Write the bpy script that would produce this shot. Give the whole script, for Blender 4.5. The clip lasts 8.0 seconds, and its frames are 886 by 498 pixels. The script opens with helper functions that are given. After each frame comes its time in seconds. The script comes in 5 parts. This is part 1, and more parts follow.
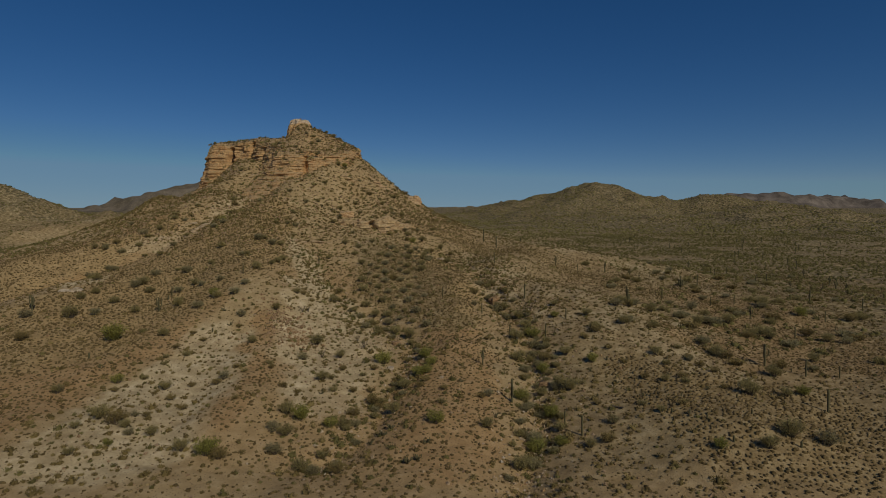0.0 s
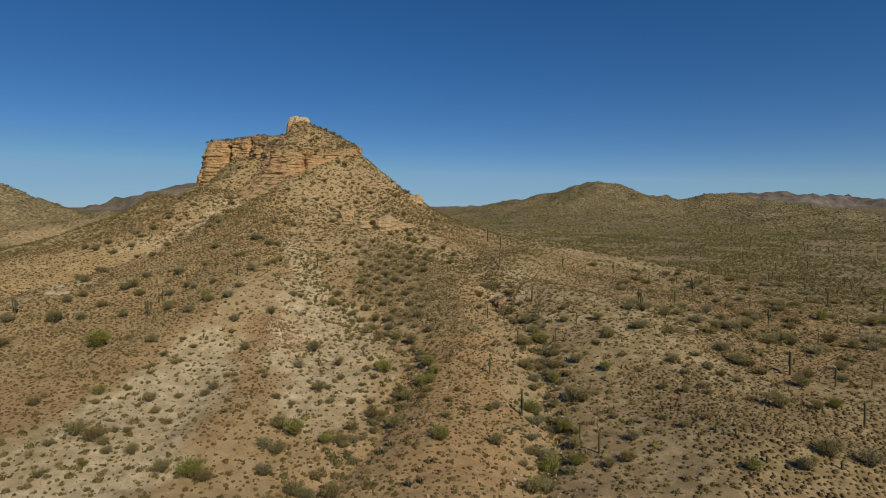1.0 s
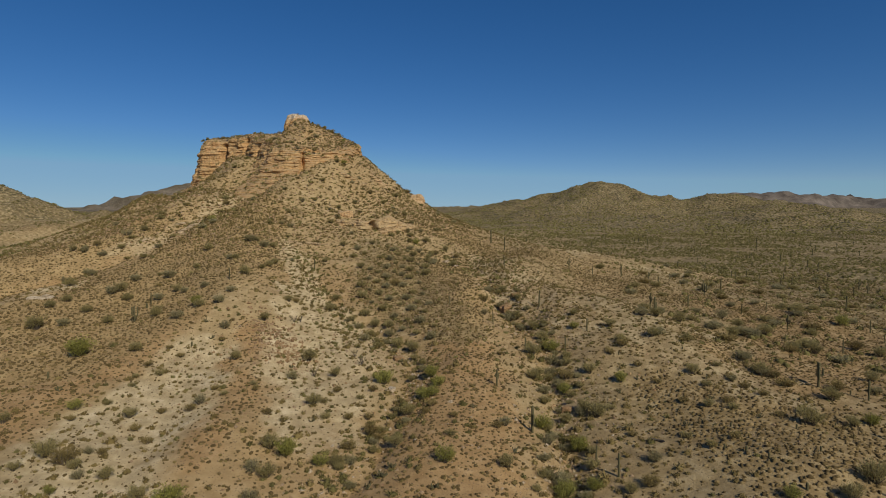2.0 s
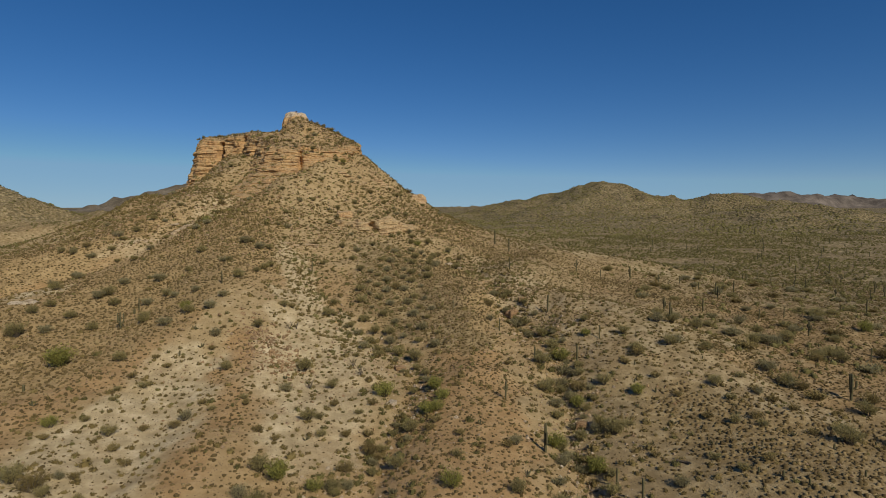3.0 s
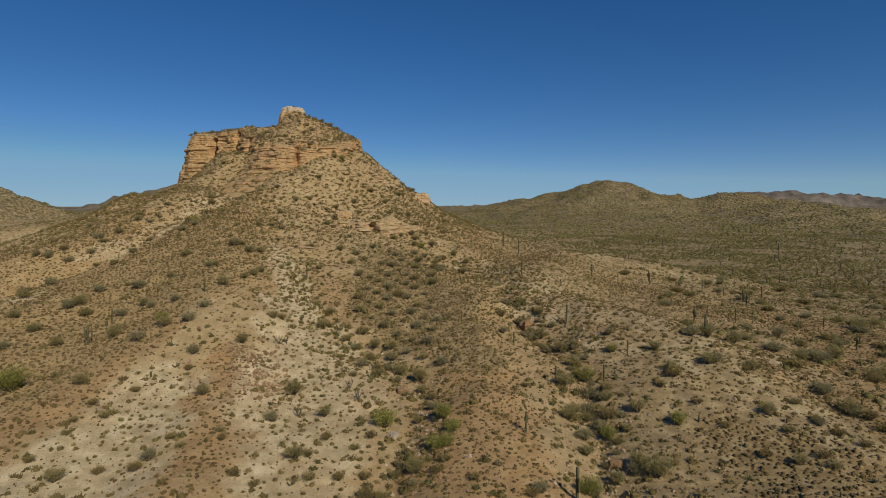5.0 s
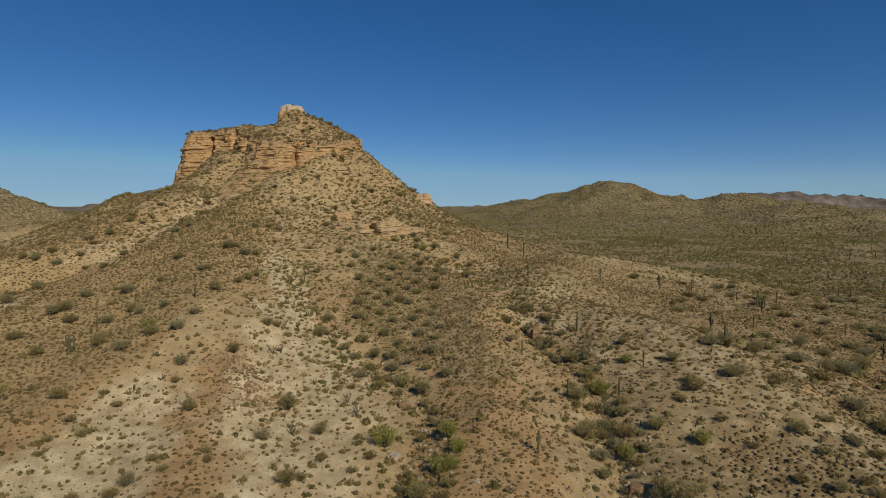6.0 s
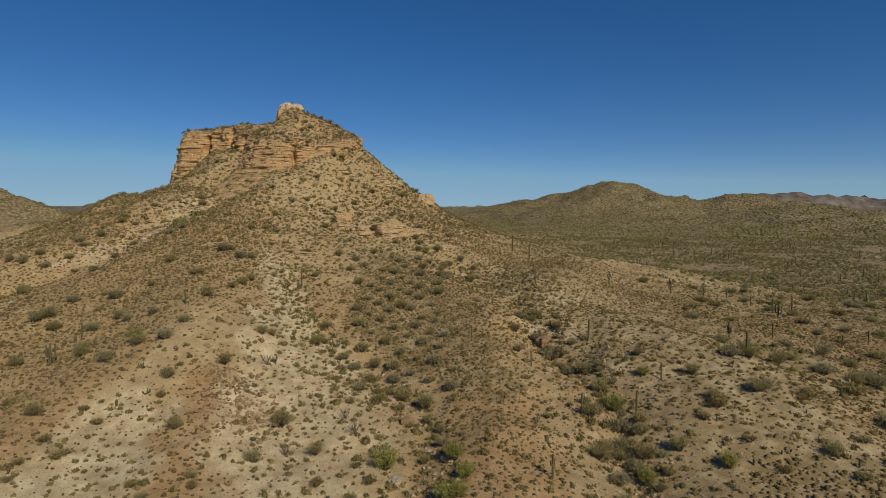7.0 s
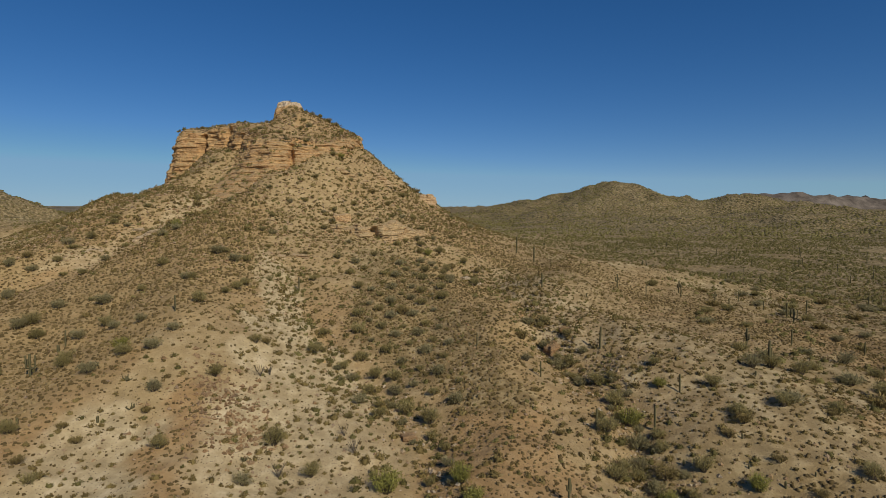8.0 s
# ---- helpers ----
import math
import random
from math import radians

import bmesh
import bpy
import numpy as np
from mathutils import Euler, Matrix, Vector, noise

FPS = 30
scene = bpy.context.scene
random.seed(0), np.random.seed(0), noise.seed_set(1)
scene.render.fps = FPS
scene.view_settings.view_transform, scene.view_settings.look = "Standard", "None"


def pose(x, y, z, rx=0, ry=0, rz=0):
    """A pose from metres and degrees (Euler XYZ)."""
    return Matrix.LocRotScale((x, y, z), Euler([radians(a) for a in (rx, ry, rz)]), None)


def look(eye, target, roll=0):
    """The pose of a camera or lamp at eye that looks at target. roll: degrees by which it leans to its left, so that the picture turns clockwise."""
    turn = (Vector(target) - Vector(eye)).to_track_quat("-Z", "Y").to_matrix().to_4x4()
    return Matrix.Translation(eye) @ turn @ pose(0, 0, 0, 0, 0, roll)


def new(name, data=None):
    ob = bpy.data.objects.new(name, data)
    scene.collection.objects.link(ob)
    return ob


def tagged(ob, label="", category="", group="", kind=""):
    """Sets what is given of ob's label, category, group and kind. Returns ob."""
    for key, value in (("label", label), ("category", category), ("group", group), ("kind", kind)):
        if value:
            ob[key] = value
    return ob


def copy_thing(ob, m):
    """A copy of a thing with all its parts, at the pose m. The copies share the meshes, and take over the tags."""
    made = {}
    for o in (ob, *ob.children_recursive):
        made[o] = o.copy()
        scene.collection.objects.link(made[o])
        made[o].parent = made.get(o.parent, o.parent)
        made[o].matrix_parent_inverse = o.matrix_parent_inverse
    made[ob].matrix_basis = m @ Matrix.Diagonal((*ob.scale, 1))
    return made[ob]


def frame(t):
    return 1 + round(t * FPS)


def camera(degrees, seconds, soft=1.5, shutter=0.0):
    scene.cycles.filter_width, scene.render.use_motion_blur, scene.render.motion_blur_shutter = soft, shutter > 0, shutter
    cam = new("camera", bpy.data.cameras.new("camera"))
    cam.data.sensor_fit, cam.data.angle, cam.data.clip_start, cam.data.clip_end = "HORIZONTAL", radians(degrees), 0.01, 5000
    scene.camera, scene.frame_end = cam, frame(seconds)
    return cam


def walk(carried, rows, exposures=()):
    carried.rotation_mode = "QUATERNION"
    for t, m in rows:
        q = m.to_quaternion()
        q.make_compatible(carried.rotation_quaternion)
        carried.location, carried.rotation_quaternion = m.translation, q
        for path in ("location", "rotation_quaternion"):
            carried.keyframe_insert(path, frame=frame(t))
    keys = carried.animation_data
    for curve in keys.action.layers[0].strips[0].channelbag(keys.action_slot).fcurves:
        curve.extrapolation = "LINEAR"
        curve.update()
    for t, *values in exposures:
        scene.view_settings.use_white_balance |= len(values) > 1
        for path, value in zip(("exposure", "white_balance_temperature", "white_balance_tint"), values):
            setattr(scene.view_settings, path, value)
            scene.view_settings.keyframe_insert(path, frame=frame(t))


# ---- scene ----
cam = camera(75.4, 8.0, soft=0.62)
PATH = [
    (0, (-0.002, 0.0, 40.004), (0.022, 1.995, 39.87), 0.1),
    (0.5, (-0.205, 3.585, 39.938), (-0.183, 5.58, 39.803), 0.1),
    (1, (-0.521, 7.421, 39.913), (-0.502, 9.416, 39.777), 0.1),
    (1.5, (-0.768, 11.242, 39.937), (-0.75, 13.237, 39.801), 0.1),
    (3, (-1.702, 22.397, 39.998), (-1.687, 24.392, 39.863), 0.1),
    (3.5, (-1.977, 26.0, 40.041), (-1.964, 27.996, 39.905), 0.1),
    (4, (-2.312, 29.55, 40.18), (-2.301, 31.546, 40.042), 0.2),
    (4.5, (-2.545, 33.172, 40.25), (-2.536, 35.167, 40.111), 0.1),
    (6, (-3.348, 43.353, 40.493), (-3.344, 45.348, 40.356), 0.2),
    (6.5, (-3.696, 46.653, 40.675), (-3.693, 48.649, 40.539), 0.2),
    (7, (-3.971, 49.799, 40.899), (-3.971, 51.794, 40.762), 0.3),
    (7.5, (-4.309, 52.859, 41.078), (-4.31, 54.854, 40.941), 0.3),
    (8, (-4.72, 55.703, 41.176), (-4.72, 57.699, 41.039), 0.3),
]
walk(cam, [(t, look(eye, target, roll)) for t, eye, target, roll in PATH],
     exposures=[(0.0, -0.8, 6750, 8), (0.1, -0.52, 6750, 8), (0.3, -0.13, 6750, 8), (0.5, -0.05, 6750, 8), (8.0, -0.05, 6750, 8)])

# ---- daylight: clear desert sky and one low warm sun ----
SUN_AZ, SUN_EL = 147.0, 37.0          # degrees clockwise from +y, and above the horizon
world = bpy.data.worlds.new("world")
scene.world = world
world.use_nodes = True
wn = world.node_tree
sky = wn.nodes.new("ShaderNodeTexSky")
sky.sky_type = "NISHITA"
sky.sun_disc = False
sky.sun_elevation = radians(SUN_EL)
sky.sun_rotation = radians(SUN_AZ)
sky.altitude = 2000
sky.air_density = 0.8
sky.dust_density = 0.0
sky.ozone_density = 4.5
back = wn.nodes["Background"]
back.inputs["Strength"].default_value = 0.100
deep = wn.nodes.new("ShaderNodeHueSaturation")
deep.inputs["Saturation"].default_value = 1.36
deep.inputs["Hue"].default_value = 0.508
even = wn.nodes.new("ShaderNodeGamma")
even.inputs["Gamma"].default_value = 0.82
wn.links.new(sky.outputs["Color"], even.inputs["Color"])
wn.links.new(even.outputs["Color"], deep.inputs["Color"])
haze = wn.nodes.new("ShaderNodeMix")
haze.data_type, haze.blend_type = "RGBA", "DARKEN"
haze.inputs[0].default_value = 0.75
haze.inputs[7].default_value = (2.0, 3.7, 5.6, 1)
wn.links.new(deep.outputs["Color"], haze.inputs[6])
wn.links.new(haze.outputs[2], back.inputs["Color"])
sun_data = bpy.data.lights.new("sun", "SUN")
sun_data.energy = 3.75
sun_data.angle = radians(0.53)
sun_data.color = (1.0, 0.90, 0.74)
sun = new("sun", sun_data)
az, el = radians(SUN_AZ), radians(SUN_EL)
sun_from = Vector((math.sin(az) * math.cos(el), math.cos(az) * math.cos(el), math.sin(el)))
sun.matrix_world = look(sun_from * 500, (0, 0, 0))

# ---- terrain begin ----
def hash01(ix, iy, seed):
    h = (ix.astype(np.int64) * 374761393 + iy.astype(np.int64) * 668265263 + seed * 974711) & 0xFFFFFFFF
    h = ((h ^ (h >> 13)) * 1274126177) & 0xFFFFFFFF
    h = ((h ^ (h >> 15)) * 2246822519) & 0xFFFFFFFF
    return ((h ^ (h >> 16)) & 0xFFFFFF) / 16777216.0


def vnoise(x, y, seed=0):
    """Smooth value noise, about -1 to 1."""
    ix, iy = np.floor(x), np.floor(y)
    fx, fy = x - ix, y - iy
    fx, fy = fx * fx * fx * (fx * (fx * 6 - 15) + 10), fy * fy * fy * (fy * (fy * 6 - 15) + 10)
    a, b = hash01(ix, iy, seed), hash01(ix + 1, iy, seed)
    c, d = hash01(ix, iy + 1, seed), hash01(ix + 1, iy + 1, seed)
    return (a + (b - a) * fx + (c - a) * fy + (a - b - c + d) * fx * fy) * 2 - 1


def fbm(x, y, size, octaves=4, seed=0, gain=0.5):
    total, amp = 0.0, 1.0
    x, y = x / size, y / size
    for k in range(octaves):
        total = total + amp * vnoise(x, y, seed + k)
        x, y = 1.6 * x - 1.2 * y + 3.7, 1.2 * x + 1.6 * y - 1.9
        amp *= gain
    return total


def ridged(x, y, size, octaves=4, seed=0):
    total, amp = 0.0, 1.0
    x, y = x / size, y / size
    for k in range(octaves):
        total = total + amp * (1 - 2 * np.abs(vnoise(x, y, seed + k)))
        x, y = 1.6 * x - 1.2 * y + 3.7, 1.2 * x + 1.6 * y - 1.9
        amp *= 0.5
    return total


def near_line(x, y, line):
    """Distance to a polyline of (x, y, value), and the value there."""
    best = np.full(np.shape(x), 1e9)
    val = np.zeros(np.shape(x))
    for (ax, ay, av), (bx, by, bv) in zip(line[:-1], line[1:]):
        dx, dy = bx - ax, by - ay
        t = np.clip(((x - ax) * dx + (y - ay) * dy) / (dx * dx + dy * dy), 0, 1)
        d = np.hypot(x - ax - t * dx, y - ay - t * dy)
        hit = d < best
        best = np.where(hit, d, best)
        val = np.where(hit, av + t * (bv - av), val)
    return best, val


def near_line_soft(x, y, line):
    """As near_line, but the value changes evenly from stretch to stretch."""
    best = np.full(np.shape(x), 1e9)
    total, weight = np.zeros(np.shape(x)), np.zeros(np.shape(x))
    for (ax, ay, av), (bx, by, bv) in zip(line[:-1], line[1:]):
        dx, dy = bx - ax, by - ay
        t = np.clip(((x - ax) * dx + (y - ay) * dy) / (dx * dx + dy * dy), 0, 1)
        d = np.hypot(x - ax - t * dx, y - ay - t * dy)
        w = 1.0 / (d + 3.0) ** 4
        total, weight = total + w * (av + t * (bv - av)), weight + w
        best = np.minimum(best, d)
    return best, total / weight


def smooth01(v, lo, hi):
    t = np.clip((v - lo) / (hi - lo), 0, 1)
    return t * t * (3 - 2 * t)


# crests and gullies that run off the butte: x, y, rise above the even talus
SPUR_BROWN = [(-78, 250, 2), (-70, 225, 4), (-62, 190, 6.5), (-52, 160, 7), (-55, 135, 3.5), (-62, 105, 0)]
SPUR_TAN = [(-122, 280, -2), (-108, 262, 2), (-97, 243, 6), (-114, 215, 4), (-138, 195, 4)]
SPUR_OUTER = [(-143, 300, 4), (-134, 276, 4), (-128, 250, 2)]
SPUR_STRIP = [(-42, 150, 0.7), (-38, 135, 1.3), (-36, 116, 1.6), (-34, 92, 1.3)]
SPUR_RED = [(-2, 205, 1), (6, 175, 3.4), (5, 145, 3), (6, 122, 2.4), (2, 98, 1.4)]
SPUR_PALE = [(24, 200, 5), (20, 184, 5.5), (34, 170, 6), (46, 152, 5), (50, 125, 3), (51, 95, 4)]
SPUR_FAR = [(28, 214, 5), (50, 258, 5.5), (86, 266, 4.5), (118, 262, 2)]
SHOULDER_RIGHT = [(-60, 260, 8), (-51, 264, 11), (-41, 288, 12), (-37, 312, 9), (-18, 303, 4)]
SHOULDER_LEFT = [(-101, 290, 3), (-93, 281, 3)]
HOLLOW_WALL = [(-86, 264, -4), (-77, 256, -4)]
HOLLOW_LEFT = [(-128, 312, -4), (-127, 298, -6), (-120, 286, -3)]
GULLY_MAIN = [(-44, 204.8, -1.5), (-30.6, 169, -2.6), (-19, 154.5, -2.6), (-11.6, 145, -2.5), (-6, 134, -2.4), (-4.6, 125, -2.4), (-6, 116, -2.6), (-8.7, 108.5, -2.8), (-12.7, 100, -3), (-17, 81, -3)]
GULLY_EAST = [(4, 227.9, -3), (11.9, 203.6, -2), (16.5, 182.1, -3.4), (18, 168, -4), (21.3, 158, -4), (22.8, 147, -3.8), (23, 134, -3.6), (22.9, 123, -3.6), (21.4, 113.5, -3.5), (19.2, 103, -3.4), (15.8, 90, -3.4), (12, 79, -3.4)]
GULLY_WEST = [(-51.8, 133.6, -0.3), (-47.6, 121.2, -0.7), (-43.3, 102.6, -0.9), (-40, 80, -1.0)]
GULLY_BACK = [(-82, 246, -3), (-98, 212, -4.5), (-110, 193, -5), (-125, 170, -5), (-140, 140, -4)]
# far hills: x, y, height of the crest
HILL_NORTH = [(60, 1620, 42), (172, 1560, 58), (196, 1560, 66), (222, 1520, 56), (265, 1330, 66), (240, 1150, 74), (283, 1120, 90), (306, 1110, 95), (345, 1100, 88), (395, 1080, 68), (428, 1060, 60)]
HILL_EAST = [(402, 985, 44), (430, 985, 56), (455, 980, 66), (490, 960, 68), (535, 960, 56), (600, 985, 42), (700, 1010, 36), (800, 1050, 34)]
HILL_WEST = [(-560, 590, 88), (-470, 595, 74), (-438, 600, 65), (-415, 600, 52), (-385, 605, 38)]
RANGE_WEST = [(-1300, 1500, 0), (-980, 1500, 5), (-915, 1500, 30), (-870, 1500, 61), (-841, 1500, 68), (-808, 1500, 61), (-783, 1500, 67), (-755, 1500, 76), (-690, 1500, 93), (-645, 1500, 104), (-560, 1500, 108), (-440, 1520, 70), (-300, 1600, 36)]
RANGE_EAST = [(1330, 2550, 112), (1490, 2500, 126), (1600, 2500, 112), (1780, 2500, 114), (1850, 2500, 100), (1960, 2520, 60), (2200, 2600, 40)]


# broad swells and dips of the slopes: x, y, rise, width
SWELLS = [(-90, 216, 3.0, 20), (27, 140, 3.3, 15), (-45, 124, -1.4, 18), (59, 108, -3.2, 20), (43, 172, 2.2, 28), (-109, 164, 3.3, 28), (3, 140, -1.2, 15)]


def talus(x, y):
    d = np.hypot(x + 78, y - 315)
    z = -6 + 92 * np.exp(-d / 105)
    far = np.maximum(y - 250, 0)
    plain = 4 + 0.028 * far + 0.018 * np.minimum(y - 250, 0)
    plain = np.minimum(plain, 46 - 5 * smooth01(x, -200, -500) + 0.002 * far)
    k = 3.0
    m = np.maximum(z, plain)
    z = m + k * np.log(np.exp((z - m) / k) + np.exp((plain - m) / k))
    z = z + 3.0 * smooth01(x, 35, 75) * smooth01(y, 60, 110) * (1 - smooth01(y, 190, 330))
    for line, width in ((SPUR_BROWN, 15), (SPUR_TAN, 14), (SPUR_OUTER, 9), (SPUR_STRIP, 6), (SPUR_RED, 11), (SPUR_PALE, 15), (SPUR_FAR, 13), (SHOULDER_RIGHT, 13), (SHOULDER_LEFT, 7), (HOLLOW_LEFT, 11), (HOLLOW_WALL, 8)):
        dd, v = near_line(x, y, line)
        z = z + v * np.exp(-(dd / width) ** 2)
    for sx, sy, rise, width in SWELLS:
        z = z + rise * np.exp(-((x - sx) ** 2 + (y - sy) ** 2) / width ** 2)
    wx, wy = x + 2.5 * fbm(x, y, 16, 2, 91), y + 2.5 * fbm(x, y, 16, 2, 92)
    for line, width in ((GULLY_MAIN, 8.5), (GULLY_EAST, 7.5), (GULLY_WEST, 8), (GULLY_BACK, 11)):
        dd, v = near_line(wx, wy, line)
        z = z + v * np.exp(-dd / width)
    return z


def far_hills(x, y, z):
    rough = ridged(x, y, 220, 5, 31)
    for line, slope, amp in ((HILL_NORTH, 0.30, 17), (HILL_EAST, 0.24, 12), (HILL_WEST, 0.34, 8), (RANGE_WEST, 0.36, 4), (RANGE_EAST, 0.5, 26)):
        dd, v = near_line_soft(x, y, line)
        v = v + 2.5 * fbm(x, y, 45, 3, 35) + (2.0 * ridged(x, y, 38, 3, 39) - 0.6) * np.exp(-dd / 120)
        if line is RANGE_EAST:
            v = v + 9 * ridged(x, y, 210, 4, 38) - 12
        if line is RANGE_WEST:
            v = v + 13 * ridged(x, y, 80, 3, 37) - 5
        fall = np.minimum(dd / 60, 1.0)
        h = v - slope * dd * (1 - 0.35 * np.exp(-dd / 80)) + amp * fall * (rough - 0.5 + 0.35 * ridged(x, y, 62, 3, 47))
        if line is HILL_NORTH or line is HILL_EAST:
            h = (v + 30) * np.exp(-slope * dd / 120) - 30 + amp * fall * np.exp(-dd / 300) * (rough - 0.5 + 0.35 * ridged(x, y, 62, 3, 47))
        if line is RANGE_EAST:
            h = h + 9 * fall * ridged(x, y, 75, 3, 41)
        m = np.maximum(z, h)
        z = m + 3.0 * np.log(np.exp((z - m) / 3.0) + np.exp((h - m) / 3.0))
    return z


def ground_z(x, y):
    x, y = np.asarray(x, float), np.asarray(y, float)
    z = far_hills(x, y, talus(x, y))
    near = np.exp(-np.maximum(y - 400, 0) / 400)
    z = z + 0.7 * fbm(x, y, 22, 3, 5) + near * (0.35 * ridged(x, y, 9, 3, 12) * smooth01(z, 2, 12) + 0.10 * fbm(x, y, 2.2, 2, 17))
    z = z + 1.4 * fbm(x, y, 9, 3, 66) * np.exp(-(np.hypot(x + 78, (y - 305) * 1.15) / 48 - 1) ** 2 / 0.05)
    z = z + (1 - near) * 1.6 * fbm(x, y, 60, 3, 44)
    return z


# the rock cap: rim in plan with the rim's height
RIM = [(-121, 307, 73), (-114, 299, 74), (-105, 299.5, 73), (-98, 296, 75), (-90, 292, 76), (-84, 285, 71), (-79, 275, 67.5),
       (-71, 267, 66.5), (-60, 265, 65), (-49, 271, 64.5), (-42, 284, 69), (-40, 302, 71.5), (-47, 325, 73), (-70, 342, 76), (-100, 338, 76), (-118, 324, 74)]
KNOB = (-75.0, 321.0)


def chaikin(ring, times):
    for _ in range(times):
        out = []
        for a, b in zip(ring, ring[1:] + ring[:1]):
            out.append(tuple(0.75 * p + 0.25 * q for p, q in zip(a, b)))
            out.append(tuple(0.25 * p + 0.75 * q for p, q in zip(a, b)))
        ring = out
    return ring


RIM_SOFT = chaikin(RIM, 1)


def inside_rim(x, y):
    """Distance inwards from the rim (minus: outside), and the rim's height there."""
    ring = RIM_SOFT + RIM_SOFT[:1]
    d, v = near_line(x, y, ring)
    odd = np.zeros(np.shape(x), bool)
    for (ax, ay, _), (bx, by, _) in zip(ring[:-1], ring[1:]):
        cross = (ay > y) != (by > y)
        xi = ax + (y - ay) * (bx - ax) / ((by - ay) if by != ay else 1e-9)
        odd ^= cross & (x < xi)
    return np.where(odd, d, -d), v


def cap_z(x, y):
    """The sloping top of the butte, behind its rim."""
    sd, rim = inside_rim(x, y)
    inner = np.maximum(sd, 0)
    lean = x + 0.17 * (y - 321)
    top = 75.6 + (8.9 * smooth01(lean, -81, -74.5) + 2.2 * smooth01(lean, -76, -69)) * smooth01(y, 334, 322)
    h = rim + 0.45 * inner
    h = top - np.log(1 + np.exp((top - h) / 1.5)) * 1.5 + 0.8
    h = h + 0.6 * fbm(x, y, 9, 3, 61) * smooth01(inner, 0, 4)
    return sd, h


def surface_z(x, y):
    sd, h = cap_z(np.asarray(x, float), np.asarray(y, float))
    return np.where(sd > 0, h, ground_z(x, y))
# ---- terrain end ----


from mathutils.bvhtree import BVHTree

# ---- materials ----
def material(name, rough=0.9):
    mat = bpy.data.materials.new(name)
    mat.use_nodes = True
    nt = mat.node_tree
    b = nt.nodes["Principled BSDF"]
    b.inputs["Roughness"].default_value = rough
    b.inputs["Specular IOR Level"].default_value = 0.15
    return mat, nt, b


def node(nt, kind, **values):
    n = nt.nodes.new(kind)
    for key, value in values.items():
        n.inputs[key].default_value = value
    return n


def texnoise(nt, pos, scale, detail=4.0, rough=0.55):
    n = node(nt, "ShaderNodeTexNoise", Scale=scale, Detail=detail, Roughness=rough)
    nt.links.new(pos, n.inputs["Vector"])
    return n.outputs["Fac"]


def ramp(nt, fac, stops):
    r = nt.nodes.new("ShaderNodeValToRGB")
    r.color_ramp.elements[0].position, r.color_ramp.elements[0].color = stops[0][0], (*stops[0][1], 1)
    r.color_ramp.elements[1].position, r.color_ramp.elements[1].color = stops[-1][0], (*stops[-1][1], 1)
    for p, c in stops[1:-1]:
        e = r.color_ramp.elements.new(p)
        e.color = (*c, 1)
    nt.links.new(fac, r.inputs["Fac"])
    return r.outputs["Color"]


def mix(nt, fac, a, b, blend="MIX"):
    m = nt.nodes.new("ShaderNodeMix")
    m.data_type, m.blend_type = "RGBA", blend
    for sock, v in ((m.inputs[0], fac), (m.inputs[6], a), (m.inputs[7], b)):
        if isinstance(v, (int, float)):
            sock.default_value = v
        elif isinstance(v, tuple):
            sock.default_value = (*v, 1)
        else:
            nt.links.new(v, sock)
    return m.outputs[2]


def maths(nt, op, a, b=0.0, c=0.0):
    m = nt.nodes.new("ShaderNodeMath")
    m.operation = op
    for sock, v in zip(m.inputs, (a, b, c)):
        if isinstance(v, (int, float)):
            sock.default_value = v
        else:
            nt.links.new(v, sock)
    return m.outputs[0]


def bump(nt, b, height, strength, distance):
    n = node(nt, "ShaderNodeBump", Strength=strength, Distance=distance)
    nt.links.new(height, n.inputs["Height"])
    nt.links.new(n.outputs["Normal"], b.inputs["Normal"])


def position(nt):
    return nt.nodes.new("ShaderNodeNewGeometry").outputs["Position"]


def attribute(nt, name):
    a = nt.nodes.new("ShaderNodeAttribute")
    a.attribute_name = name
    return a.outputs["Fac"]


